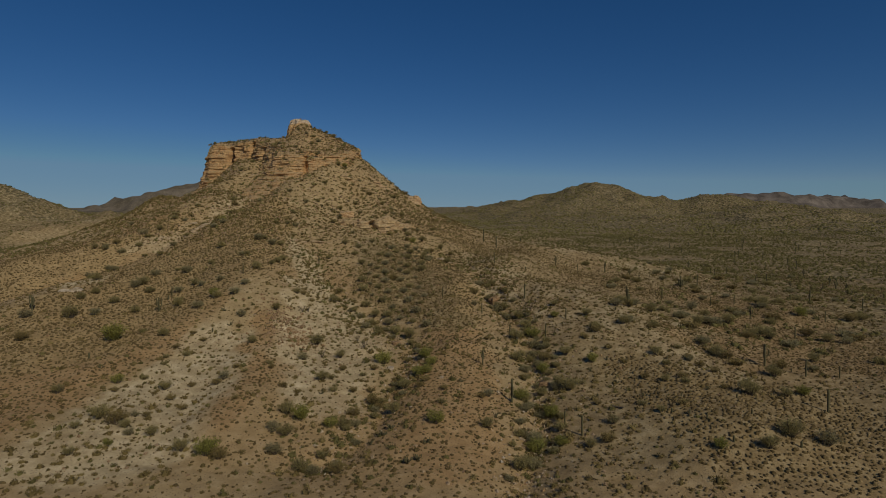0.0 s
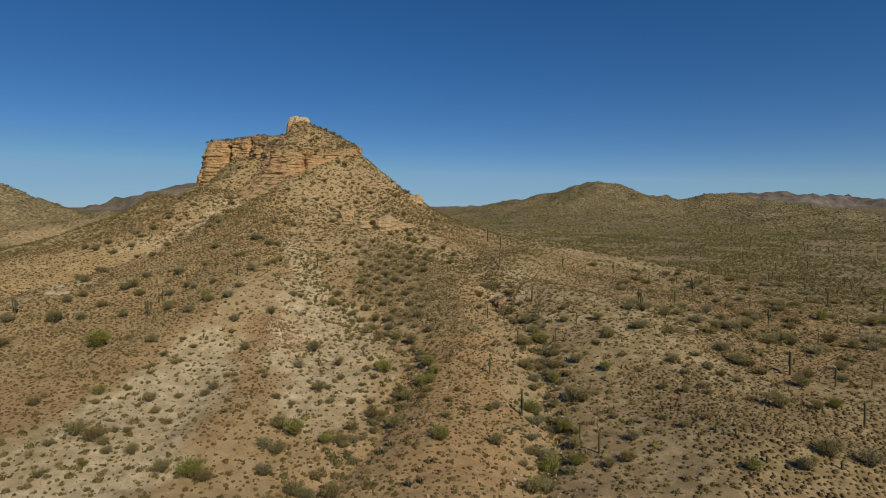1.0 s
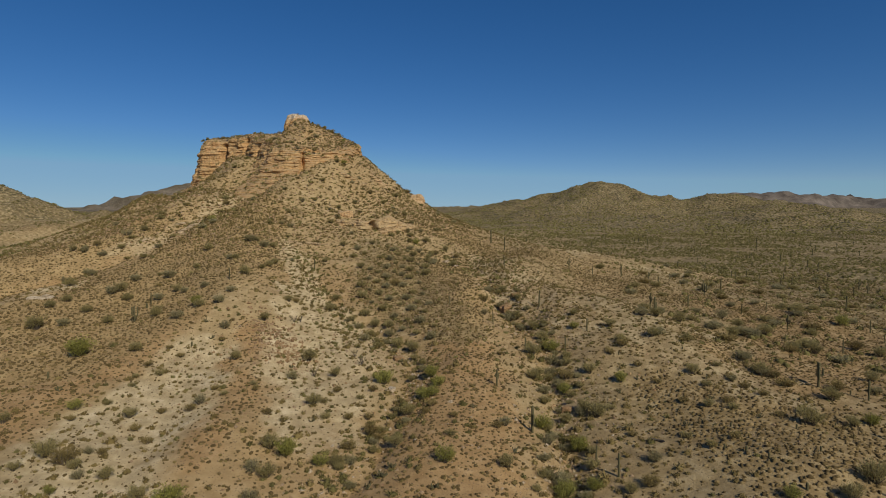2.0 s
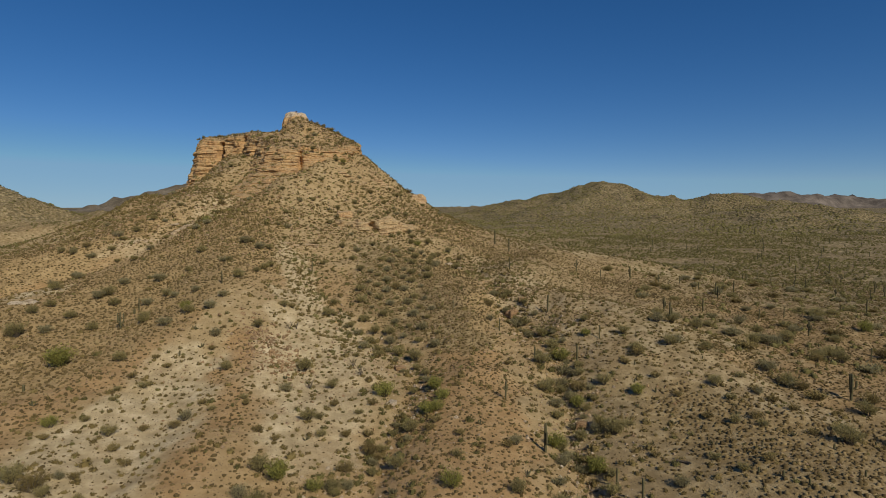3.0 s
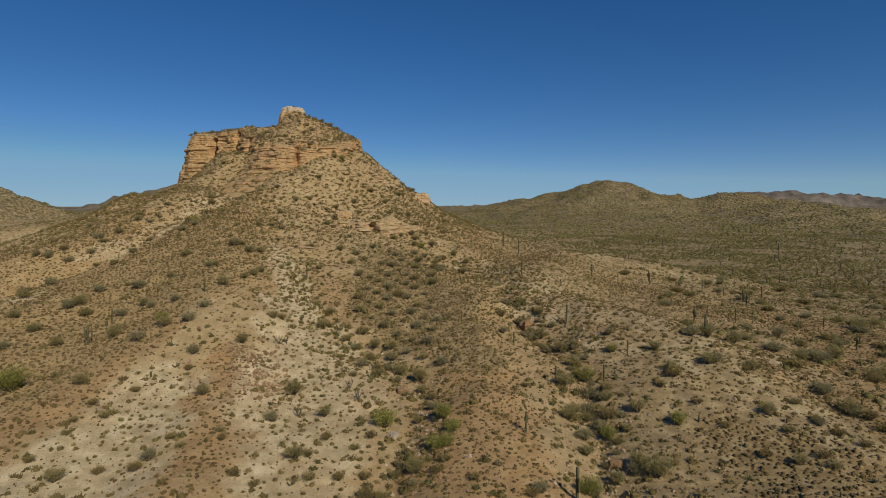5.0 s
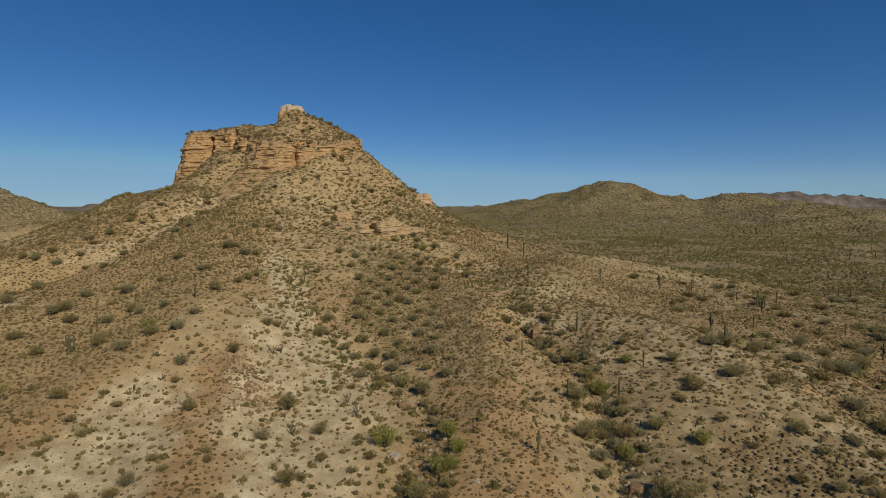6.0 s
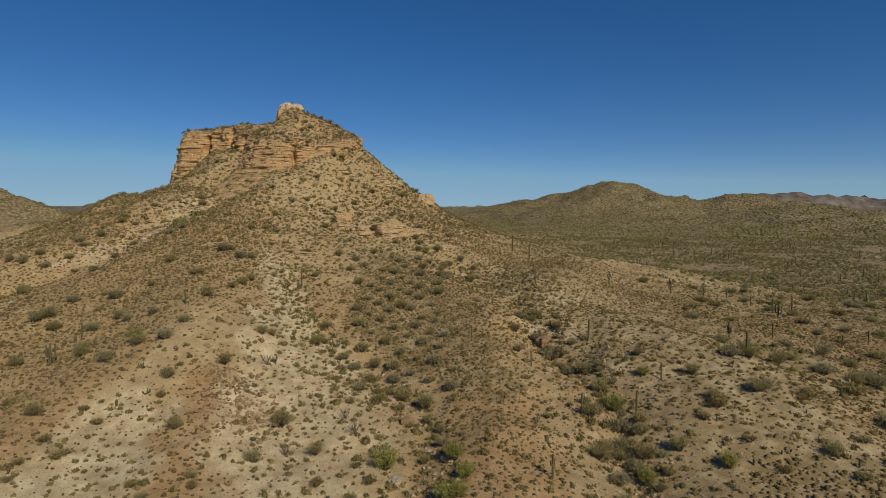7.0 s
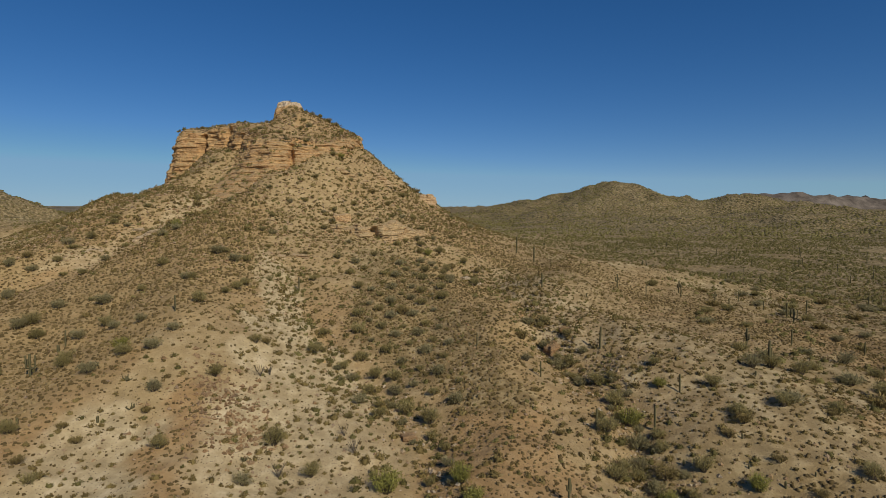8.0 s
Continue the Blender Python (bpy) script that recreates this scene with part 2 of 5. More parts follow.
def make_soil():
    mat, nt, b = material("desert_soil", 0.95)
    pos = position(nt)
    big, mid, fine = texnoise(nt, pos, 0.06), texnoise(nt, pos, 0.45, 5), texnoise(nt, pos, 3.0, 6, 0.7)
    red = ramp(nt, mid, [(0.3, (0.290, 0.189, 0.088)), (0.55, (0.365, 0.246, 0.121)), (0.75, (0.430, 0.308, 0.165))])
    tan = ramp(nt, mid, [(0.3, (0.290, 0.216, 0.111)), (0.55, (0.370, 0.281, 0.150)), (0.75, (0.440, 0.347, 0.200))])
    pale = ramp(nt, mid, [(0.3, (0.34, 0.272, 0.158)), (0.5, (0.465, 0.378, 0.228)), (0.75, (0.62, 0.525, 0.350))])
    brown = ramp(nt, mid, [(0.3, (0.270, 0.191, 0.093)), (0.55, (0.355, 0.259, 0.129)), (0.75, (0.425, 0.322, 0.173))])
    col = mix(nt, attribute(nt, "red"), tan, red)
    col = mix(nt, attribute(nt, "brown"), col, brown)
    col = mix(nt, attribute(nt, "pale"), col, pale)
    col = mix(nt, attribute(nt, "rocky"), col, ramp(nt, mid, [(0.32, (0.066, 0.055, 0.028)), (0.49, (0.112, 0.094, 0.050)), (0.60, (0.275, 0.236, 0.138))]))
    # farthest ranges: rock colour greyed to paint in distance haze
    col = mix(nt, ramp(nt, attribute(nt, "rocky"), [(0.82, (0, 0, 0)), (0.97, (1, 1, 1))]), col, ramp(nt, texnoise(nt, pos, 0.02, 6, 0.65), [(0.35, (0.070, 0.060, 0.052)), (0.5, (0.140, 0.121, 0.104)), (0.65, (0.215, 0.186, 0.158))]))
    far_spots = nt.nodes.new("ShaderNodeTexVoronoi")
    far_spots.inputs["Scale"].default_value = 0.27
    nt.links.new(pos, far_spots.inputs["Vector"])
    dots = ramp(nt, far_spots.outputs["Distance"], [(0.36, (1, 1, 1)), (0.50, (0, 0, 0))])
    thick = ramp(nt, texnoise(nt, pos, 0.03, 3), [(0.35, (0.45, 0.45, 0.45)), (0.6, (1, 1, 1))])
    far_on = ramp(nt, attribute(nt, "rocky"), [(0.4, (0, 0, 0)), (0.66, (1, 1, 1)), (0.74, (1, 1, 1)), (0.9, (0.0, 0.0, 0.0))])
    col = mix(nt, maths(nt, "MULTIPLY", maths(nt, "MULTIPLY", dots, thick), far_on), col, (0.052, 0.050, 0.026))
    col = mix(nt, 0.5, col, ramp(nt, fine, [(0.3, (0.42, 0.40, 0.38)), (0.7, (0.60, 0.60, 0.60))]), "OVERLAY")
    stone = nt.nodes.new("ShaderNodeTexVoronoi")
    stone.inputs["Scale"].default_value = 2.6
    nt.links.new(pos, stone.inputs["Vector"])
    spots = ramp(nt, stone.outputs["Distance"], [(0.16, (1, 1, 1)), (0.30, (0, 0, 0))])
    keep = maths(nt, "GREATER_THAN", texnoise(nt, pos, 0.9, 3), 0.47)
    col = mix(nt, maths(nt, "MULTIPLY", maths(nt, "MULTIPLY", spots, keep), 0.7), col, (0.11, 0.08, 0.055))
    nt.links.new(col, b.inputs["Base Color"])
    bump(nt, b, maths(nt, "ADD", maths(nt, "MULTIPLY", mid, 1.5), fine), 0.7, 0.22)
    return mat


def make_rock(name="sandstone", shade=1.0, tint=None):
    mat, nt, b = material(name, 0.9)
    pos = position(nt)
    flat = nt.nodes.new("ShaderNodeMapping")
    flat.inputs["Scale"].default_value = (0.05, 0.05, 1.0)
    nt.links.new(pos, flat.inputs["Vector"])
    beds = texnoise(nt, flat.outputs["Vector"], 0.75, 6, 0.65)
    mid, fine = texnoise(nt, pos, 0.35, 5), texnoise(nt, pos, 2.4, 6, 0.7)
    col = ramp(nt, beds, [(0.28, (0.45, 0.268, 0.118)), (0.42, (0.59, 0.376, 0.178)), (0.52, (0.64, 0.428, 0.218)), (0.62, (0.57, 0.350, 0.158)), (0.75, (0.69, 0.494, 0.276))])
    if tint:
        col = mix(nt, 1.0, col, tint, "MULTIPLY")
    if shade < 1:
        col = mix(nt, 1.0, col, (shade, shade, shade * 1.1), "MULTIPLY")
    col = mix(nt, 0.55, col, ramp(nt, mid, [(0.3, (0.36, 0.34, 0.33)), (0.7, (0.62, 0.60, 0.57))]), "OVERLAY")
    col = mix(nt, 0.6, col, ramp(nt, fine, [(0.3, (0.32, 0.32, 0.32)), (0.7, (0.67, 0.67, 0.67))]), "OVERLAY")
    thin = nt.nodes.new("ShaderNodeMapping")
    thin.inputs["Scale"].default_value = (0.09, 0.09, 1.0)
    nt.links.new(pos, thin.inputs["Vector"])
    lines = ramp(nt, maths(nt, "ABSOLUTE", maths(nt, "SUBTRACT", texnoise(nt, thin.outputs["Vector"], 1.1, 3), 0.5)), [(0.006, (0.35, 0.31, 0.28)), (0.03, (1, 1, 1))])
    broken = ramp(nt, texnoise(nt, pos, 0.45, 3), [(0.47, (0, 0, 0)), (0.58, (1, 1, 1))])
    col = mix(nt, maths(nt, "MULTIPLY", broken, 0.9), col, lines, "MULTIPLY")
    streaks = nt.nodes.new("ShaderNodeMapping")
    streaks.inputs["Scale"].default_value = (0.5, 0.5, 0.03)
    nt.links.new(pos, streaks.inputs["Vector"])
    dark = ramp(nt, texnoise(nt, streaks.outputs["Vector"], 1.0, 4), [(0.56, (0, 0, 0)), (0.72, (1, 1, 1))])
    col = mix(nt, maths(nt, "MULTIPLY", dark, 0.4), col, (0.22, 0.125, 0.070))
    level = nt.nodes.new("ShaderNodeSeparateXYZ")
    nt.links.new(nt.nodes.new("ShaderNodeNewGeometry").outputs["Normal"], level.inputs[0])
    sand = ramp(nt, maths(nt, "MULTIPLY_ADD", mid, 0.5, level.outputs["Z"]), [(0.55, (0, 0, 0)), (0.95, (1, 1, 1))])
    col = mix(nt, maths(nt, "MULTIPLY", sand, 0.8 if shade == 1.0 else 0.2), col, ramp(nt, fine, [(0.3, (0.31, 0.225, 0.120)), (0.7, (0.44, 0.330, 0.190))]))
    col = mix(nt, attribute(nt, "pale"), col, (0.60, 0.52, 0.41))
    nt.links.new(col, b.inputs["Base Color"])
    bump(nt, b, maths(nt, "ADD", maths(nt, "MULTIPLY", beds, 2.0), fine), 1.0, 0.6)
    return mat


def make_leaf(name, dark, mid_c, light, thin=0.42):
    mat, nt, b = material(name, 0.8)
    info = nt.nodes.new("ShaderNodeObjectInfo")
    shift = maths(nt, "MULTIPLY_ADD", info.outputs["Random"], 0.4, -0.2)
    tone = maths(nt, "ADD", attribute(nt, "tone"), shift)
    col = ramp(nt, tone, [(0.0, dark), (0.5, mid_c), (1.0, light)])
    nt.links.new(col, b.inputs["Base Color"])
    glow = nt.nodes.new("ShaderNodeBsdfTranslucent")
    nt.links.new(col, glow.inputs["Color"])
    both = nt.nodes.new("ShaderNodeMixShader")
    both.inputs["Fac"].default_value = thin
    nt.links.new(b.outputs["BSDF"], both.inputs[1])
    nt.links.new(glow.outputs["BSDF"], both.inputs[2])
    nt.links.new(both.outputs["Shader"], nt.nodes["Material Output"].inputs["Surface"])
    return mat


SOIL, ROCK, DARK_ROCK = make_soil(), make_rock(), make_rock("dark_stone", 0.6)
YELLOW_ROCK = make_rock("yellow_sandstone", tint=(0.98, 1.10, 1.22))
SCRUB = make_leaf("dry_scrub", (0.128, 0.096, 0.038), (0.218, 0.167, 0.066), (0.31, 0.245, 0.102), 0.2)
STRAW = make_leaf("dry_straw", (0.085, 0.060, 0.025), (0.165, 0.119, 0.052), (0.32, 0.240, 0.120), 0.1)
GREENERY = make_leaf("desert_foliage", (0.15, 0.132, 0.050), (0.245, 0.218, 0.084), (0.34, 0.305, 0.125))


# ---- mesh helpers ----
def mesh_from(name, verts, faces, mat, attrs=None, smooth=False):
    """A mesh from an array of vertices and an array of faces of one size."""
    me = bpy.data.meshes.new(name)
    verts, faces = np.asarray(verts, np.float32), np.asarray(faces, np.int32)
    n, k = faces.shape
    me.vertices.add(len(verts))
    me.vertices.foreach_set("co", verts.ravel())
    me.loops.add(n * k)
    me.loops.foreach_set("vertex_index", faces.ravel())
    me.polygons.add(n)
    me.polygons.foreach_set("loop_start", np.arange(0, n * k, k, dtype=np.int32))
    for key, values in (attrs or {}).items():
        me.attributes.new(key, "FLOAT", "POINT").data.foreach_set("value", np.asarray(values, np.float32))
    me.materials.append(mat)
    me.update(calc_edges=True)
    me.polygons.foreach_set("use_smooth", np.full(n, smooth))
    return me


def grid_faces(rows, cols, wrap=False):
    i, j = np.meshgrid(np.arange(rows - 1), np.arange(cols if wrap else cols - 1), indexing="ij")
    a = (i * cols + j).ravel()
    b = (i * cols + (j + 1) % cols).ravel()
    return np.stack([a, b, b + cols, a + cols], 1)


# ---- soil zones ----
PALE_1 = [(-50.3, 209, 3), (-43.5, 190, 4.5), (-36, 166, 6), (-30, 155, 10.5), (-25, 142, 13.5), (-23, 127, 13), (-21, 117, 9.5), (-21, 107, 7)]
PALE_2 = [(-50, 132, 5.5), (-49, 124, 7), (-49, 116, 9), (-48, 107, 9.5), (-49, 99, 11), (-50, 85, 13)]
PALE_3 = [(13, 227.9, 5), (16.8, 204.6, 7), (22.6, 187.7, 10), (31.7, 166.7, 14), (46, 150, 17), (54, 134, 14), (58, 122, 9)]
PALE_4 = [(-102.5, 175.7, 4), (-109.1, 171.8, 5)]
BROWN_3 = [(-109.6, 217.7, 9), (-123.2, 202.5, 13), (-138, 180, 16)]
RED_5 = [(-109.6, 217.7, 12), (-123.2, 202.5, 16), (-138, 180, 20)]
PALE_5 = [(28, 296, 5), (42, 264, 6), (58, 255, 6), (82, 254, 5), (110, 248, 5)]
BROWN_4 = [(-4, 256, 9), (15, 249, 9), (30, 233.9, 8), (45.9, 227.8, 7), (60.9, 215.6, 8), (72.6, 191, 8)]
BROWN_5 = [(-0, 204.2, 6), (2, 183, 8), (4, 165.3, 8), (2, 149.4, 8)]
FOLD = [(-22, 222, 8), (-16, 205, 12), (-14, 188, 14), (-8, 172, 12), (-2, 158, 9), (2, 146, 6)]
BROWN_6 = [(40, 119, 6), (46, 108, 13), (58, 92, 22)]
RED_7 = [(84, 196, 14), (98, 178, 20), (96, 150, 20), (88, 128, 16)]
PALE_6 = [(-108, 206, 4), (-98, 214, 5), (-90, 222, 5), (-86, 234, 6), (-85, 252, 6)]
BROWN_1 = [(-72, 238, 12), (-73.2, 195.7, 24), (-75.9, 166.1, 26), (-86.7, 137.9, 26)]
BROWN_2 = [(-12, 214.9, 12), (-14, 184.8, 12), (-6, 164.8, 9)]
RED_1 = [(-63.2, 148.5, 10), (-70.1, 120.2, 12), (-80, 90, 18)]
RED_2 = [(-43.7, 142, 3), (-38.8, 126, 3), (-36.3, 116, 3.2), (-35, 105, 3.4), (-34, 94, 3.6)]
RED_3 = [(-0, 164.5, 8), (4.1, 141.6, 8), (3, 118.2, 10), (0, 90, 12)]
RED_4 = [(77.3, 146.9, 8), (92, 132.1, 10)]
RED_6 = [(58.8, 139.9, 5), (66.6, 133, 7), (68.3, 122.3, 6)]


def zone(x, y, lines, seed):
    wx, wy = x + 2.6 * fbm(x, y, 7, 4, seed), y + 2.6 * fbm(x, y, 7, 4, seed + 7)
    m = np.zeros(np.shape(x))
    for line in lines:
        d, w = near_line(wx, wy, line)
        m = np.maximum(m, smooth01(1.1 - d / np.maximum(w, 0.1), -0.10, 0.32))
    return m


def zones(x, y):
    far = smooth01(np.hypot(x, y), 330, 600)
    pale = zone(x, y, (PALE_1, PALE_2, PALE_3, PALE_4, PALE_5), 101) * (0.36 + 0.34 * fbm(x, y, 7, 3, 140) + 0.58 * smooth01(x, 10, -30) - 0.08 * smooth01(x, 36, 60))
    pale = np.maximum(pale, far * smooth01(fbm(x, y, 22, 3, 150), 0.1, 0.8) * 0.5)
    pale = np.maximum(pale, 0.5 * zone(x, y, (PALE_6,), 101))
    brown = zone(x, y, (BROWN_1, BROWN_2, BROWN_3, BROWN_4, BROWN_5, BROWN_6), 115)
    brown = np.maximum(brown, far * 0.4)
    red = np.maximum(zone(x, y, (RED_1, RED_2, RED_3, RED_4, RED_5, RED_6, RED_7), 127), (0.30 + 0.4 * fbm(x, y, 30, 2, 160)) * (1 - 0.35 * smooth01(np.hypot(x + 78, y - 315), 135, 95)))
    return np.clip(pale, 0, 1), np.clip(brown, 0, 1), np.clip(red, 0, 1)


def rocky_zone(x, y):
    """Bare dark rock of the farthest ranges, with haze painted in; elsewhere darker soil."""
    d_e, _ = near_line(x, y, RANGE_EAST)
    d_w, _ = near_line(x, y, RANGE_WEST)
    return np.maximum(np.maximum(smooth01(d_e, 420, 250), 0.92 * smooth01(d_w, 240, 120)), np.maximum(0.7 * smooth01(np.hypot(x, y), 420, 800), np.maximum((0.32 * smooth01(x, 4, 40) + 0.22 * smooth01(x, 60, 150)) * smooth01(y, 60, 90), 0.40 * zone(x, y, (FOLD,), 115))))


# ---- ground, one sheet to the horizon ----
def axis(marks):
    """Grid lines: from each mark (place, step) to the next, the step growing evenly."""
    out = [marks[0][0]]
    for (a, sa), (b, sb) in zip(marks[:-1], marks[1:]):
        n = max(2, int(round(2 * (b - a) / (sa + sb))))
        w = np.linspace(sa, sb, n)
        out.extend(a + (b - a) * np.cumsum(w) / w.sum())
    return np.array(out)


gx = axis([(-4600, 300), (-1500, 30), (-600, 9), (-160, 1.6), (-130, 1.0), (110, 1.0), (200, 2.4), (600, 7), (2200, 30), (4600, 300)])
gy = axis([(-1200, 200), (-200, 30), (50, 1.5), (80, 0.9), (300, 1.1), (420, 2.5), (900, 8), (1700, 12), (2700, 30), (4700, 250)])
X, Y = np.meshgrid(gx, gy)
X, Y = X.ravel(), Y.ravel()
Z = ground_z(X, Y)
ZG = Z.reshape(len(gy), len(gx))


def sheet_z(x, y):
    """The height of the ground sheet as built, between its grid lines."""
    i = np.clip(np.searchsorted(gx, x) - 1, 0, len(gx) - 2)
    j = np.clip(np.searchsorted(gy, y) - 1, 0, len(gy) - 2)
    u, v = (x - gx[i]) / (gx[i + 1] - gx[i]), (y - gy[j]) / (gy[j + 1] - gy[j])
    flat = (ZG[j, i] * (1 - u) + ZG[j, i + 1] * u) * (1 - v) + (ZG[j + 1, i] * (1 - u) + ZG[j + 1, i + 1] * u) * v
    sd, h = cap_z(x, y)
    return np.where(sd > 0, h, flat)


sd, _ = inside_rim(X, Y)
Z = np.where(sd > 1.0, np.minimum(Z, 58.0), Z)
pale, brown, red = zones(X, Y)
ground = new("ground", mesh_from("ground", np.stack([X, Y, Z], 1), grid_faces(len(gy), len(gx)), SOIL, {"pale": pale, "brown": brown, "red": red, "rocky": rocky_zone(X, Y)}, True))
tagged(ground, "stony desert ground of red, brown and pale eroded soil", "ground", kind="structure")

# ---- the butte's rock cap ----
CRACKS = [(-105, 299, 6.5, 1.4), (-93, 294, 4.5, 1.0), (-84, 285, 5.5, 1.5), (-79, 274, 5.0, 1.2), (-60, 266, 3.6, 0.8), (-117, 302, 0.8, 0.6)]


def build_butte():
    thing = new("butte")
    thing.location = (-78, 305, 58)
    tagged(thing, "layered tan sandstone butte with cracked cliffs and a small summit tower", "rock formation")
    # cliff wall
    ring = np.array(chaikin(RIM, 2))
    ring = np.vstack([ring, ring[:1]])
    seg = np.hypot(*np.diff(ring[:, :2], axis=0).T)
    s_at = np.concatenate([[0], np.cumsum(seg)])
    cols = int(s_at[-1] / 0.45)
    s = np.linspace(0, s_at[-1], cols, endpoint=False)
    px, py, pz = (np.interp(s, s_at, ring[:, k]) for k in range(3))
    tx, ty = np.roll(px, -3) - np.roll(px, 3), np.roll(py, -3) - np.roll(py, 3)
    ln = np.hypot(tx, ty)
    nx, ny = -ty / ln, tx / ln
    flip = np.sign(np.mean(nx * (px + 78) + ny * (py - 305)))
    nx, ny = nx * flip, ny * flip
    pz = pz + 0.9 * fbm(px, py, 6, 3, 201)
    foot = np.min([ground_z(px + k * nx, py + k * ny) for k in (0, 4, 8, 12)], axis=0) - 2.0
    rows = 96
    v = np.linspace(0, 1, rows)[:, None]
    z = foot + (pz - foot) * v
    depth = pz - z
    zz = z + 0.35 * fbm(px, py, 14, 2, 210)[None, :]
    out = (0.16 + 0.30 * smooth01(py, 292, 276) + 0.07 * smooth01(px, -110, -118)) * depth
    out = out + 0.030 * smooth01(py, 292, 276) * np.maximum(depth - 5, 0) ** 2
    # beds of stone, some standing proud
    for thick, amp, seed in ((2.3, 0.55, 220), (0.9, 0.42, 230), (0.45, 0.16, 236)):
        layer = zz / thick + 0.5 * vnoise(zz / (thick * 3), np.zeros_like(zz), seed + 5)
        k = np.floor(layer)
        fr = layer - k
        across = np.broadcast_to(s / 5, zz.shape)
        o0, o1 = vnoise(across, k * 7.3, seed), vnoise(across, (k + 1) * 7.3, seed)
        out = out + amp * (o0 + (o1 - o0) * smooth01(fr, 0.72, 1.0)) - 0.35 * amp * np.exp(-((fr - 0.86) / 0.08) ** 2)
        block = np.floor(s[None] / (2.0 * thick + 0.8) + 0.5 * (k % 2) + 0.35 * vnoise(zz * 0.7, zz * 0 + across, seed + 8))
        out = out + 0.75 * amp * (hash01(block, k, seed + 3) - 0.5)
    out = out + 1.6 * fbm(np.broadcast_to(s / 1.0, zz.shape), zz * 0.35, 13, 3, 240) + 0.35 * fbm(np.broadcast_to(s, zz.shape), zz, 1.6, 2, 250)
    for cx, cy, deep, wide in CRACKS:
        dd = np.hypot(px - cx, py - cy)[None, :] + 0.5 * vnoise(zz / 3.0, zz * 0, int(cx) + 900)
        out = out - deep * np.exp(-(dd / wide) ** 2) * smooth01(depth, 0.0, 2.5)
    out = out - 1.0 * np.exp(-depth / 0.7)
    V = np.stack([px + nx * out, py + ny * out, z], 2)
    # the top edge runs back on to the sloping top
    edge = V[-1]
    lip = []
    for k in (0.15, 0.35, 0.6, 0.8, 1.0):
        q = edge[:, :2] * (1 - k) + (np.stack([px, py], 1) - 5.5 * np.stack([nx, ny], 1)) * k
        zc = cap_z(q[:, 0], q[:, 1])[1] - 0.15
        zc = zc + (0.3 if k < 0.9 else -0.2)
        lip.append(np.column_stack([q, edge[:, 2] * (1 - k) ** 4 + zc * (1 - (1 - k) ** 4)]))
    V = np.concatenate([V, np.array(lip)]).reshape(-1, 3)
    rows += 5
    cliff = BVHTree.FromPolygons([tuple(p) for p in V], [tuple(q) for q in grid_faces(rows, cols, True)])
    ob = new("cliff", mesh_from("cliff", V - np.array(thing.location), grid_faces(rows, cols, True), ROCK, {"pale": np.zeros(len(V))}))
    ob.parent = thing
    # sloping top
    cx, cy = np.meshgrid(np.arange(-126, -33, 0.7), np.arange(258, 348, 0.7))
    shape = cx.shape
    cd, cz = cap_z(cx.ravel(), cy.ravel())
    f = grid_faces(*shape)
    f = f[(cd[f] > 3.0).all(1)]
    V = np.stack([cx.ravel(), cy.ravel(), cz], 1)
    used = np.unique(f)
    back_to = np.zeros(len(V), int)
    back_to[used] = np.arange(len(used))
    n = len(used)
    ob = new("top_slope", mesh_from("top_slope", V[used] - np.array(thing.location), back_to[f], SOIL, {"pale": np.full(n, 0.05), "brown": np.full(n, 0.1), "rocky": np.zeros(n), "red": 0.5 + 0.3 * fbm(V[used, 0], V[used, 1], 12, 2, 77)}, True))
    ob.parent = thing
    # summit tower
    cols, rows = 90, 30
    a = np.linspace(0, 2 * np.pi, cols, endpoint=False)
    v = np.linspace(0, 1, rows)[:, None]
    base, top = 74.0, 87.7
    z = base + (top - base) * np.minimum(v * 1.12, 1.0) + 0 * a
    r = 7.4 - 1.9 * np.minimum(v * 1.12, 1.0) + 0.5 * np.cos(2 * a + 0.4) + 0.7 * fbm(a * 3 + 40, a * 0, 1.3, 2, 301) * np.ones_like(v)
    lay = np.floor(z / 1.1)
    r = r + 0.45 * vnoise(lay * 5.1, np.broadcast_to(a * 1.5, z.shape), 310) + 0.2 * fbm(np.broadcast_to(a * 6, z.shape), z, 1.0, 2, 320)
    r = r * np.where(v > 0.893, np.sqrt(np.maximum(1 - ((v - 0.893) / 0.107) ** 2, 0)), 1.0)
    r = r - 0.5 * np.exp(-((z - 86.5) / 0.5) ** 2) - 0.9 * smooth01(z, 86.6, 88.2)
    z = z + 2.1 * smooth01(v, 0.86, 1.0) + 0.75 * fbm(r * np.cos(a), r * np.sin(a), 2.2, 3, 330) * smooth01(v, 0.7, 0.9)
    V = np.stack([KNOB[0] + r * np.cos(a), KNOB[1] + r * np.sin(a), z], 2).reshape(-1, 3)
    ob = new("summit_tower", mesh_from("summit_tower", V - np.array(thing.location), grid_faces(rows, cols, True), ROCK, {"pale": smooth01(V[:, 2] + 0.5 * fbm(V[:, 0], V[:, 1], 2.0, 2, 340), 86.8, 87.3) * (0.58 + 0.3 * fbm(V[:, 0] + V[:, 1], V[:, 2], 1.2, 3, 345))}))
    ob.parent = thing
    return cliff


CLIFF = build_butte()

# ---- scrub ----
rng = np.random.default_rng(11)


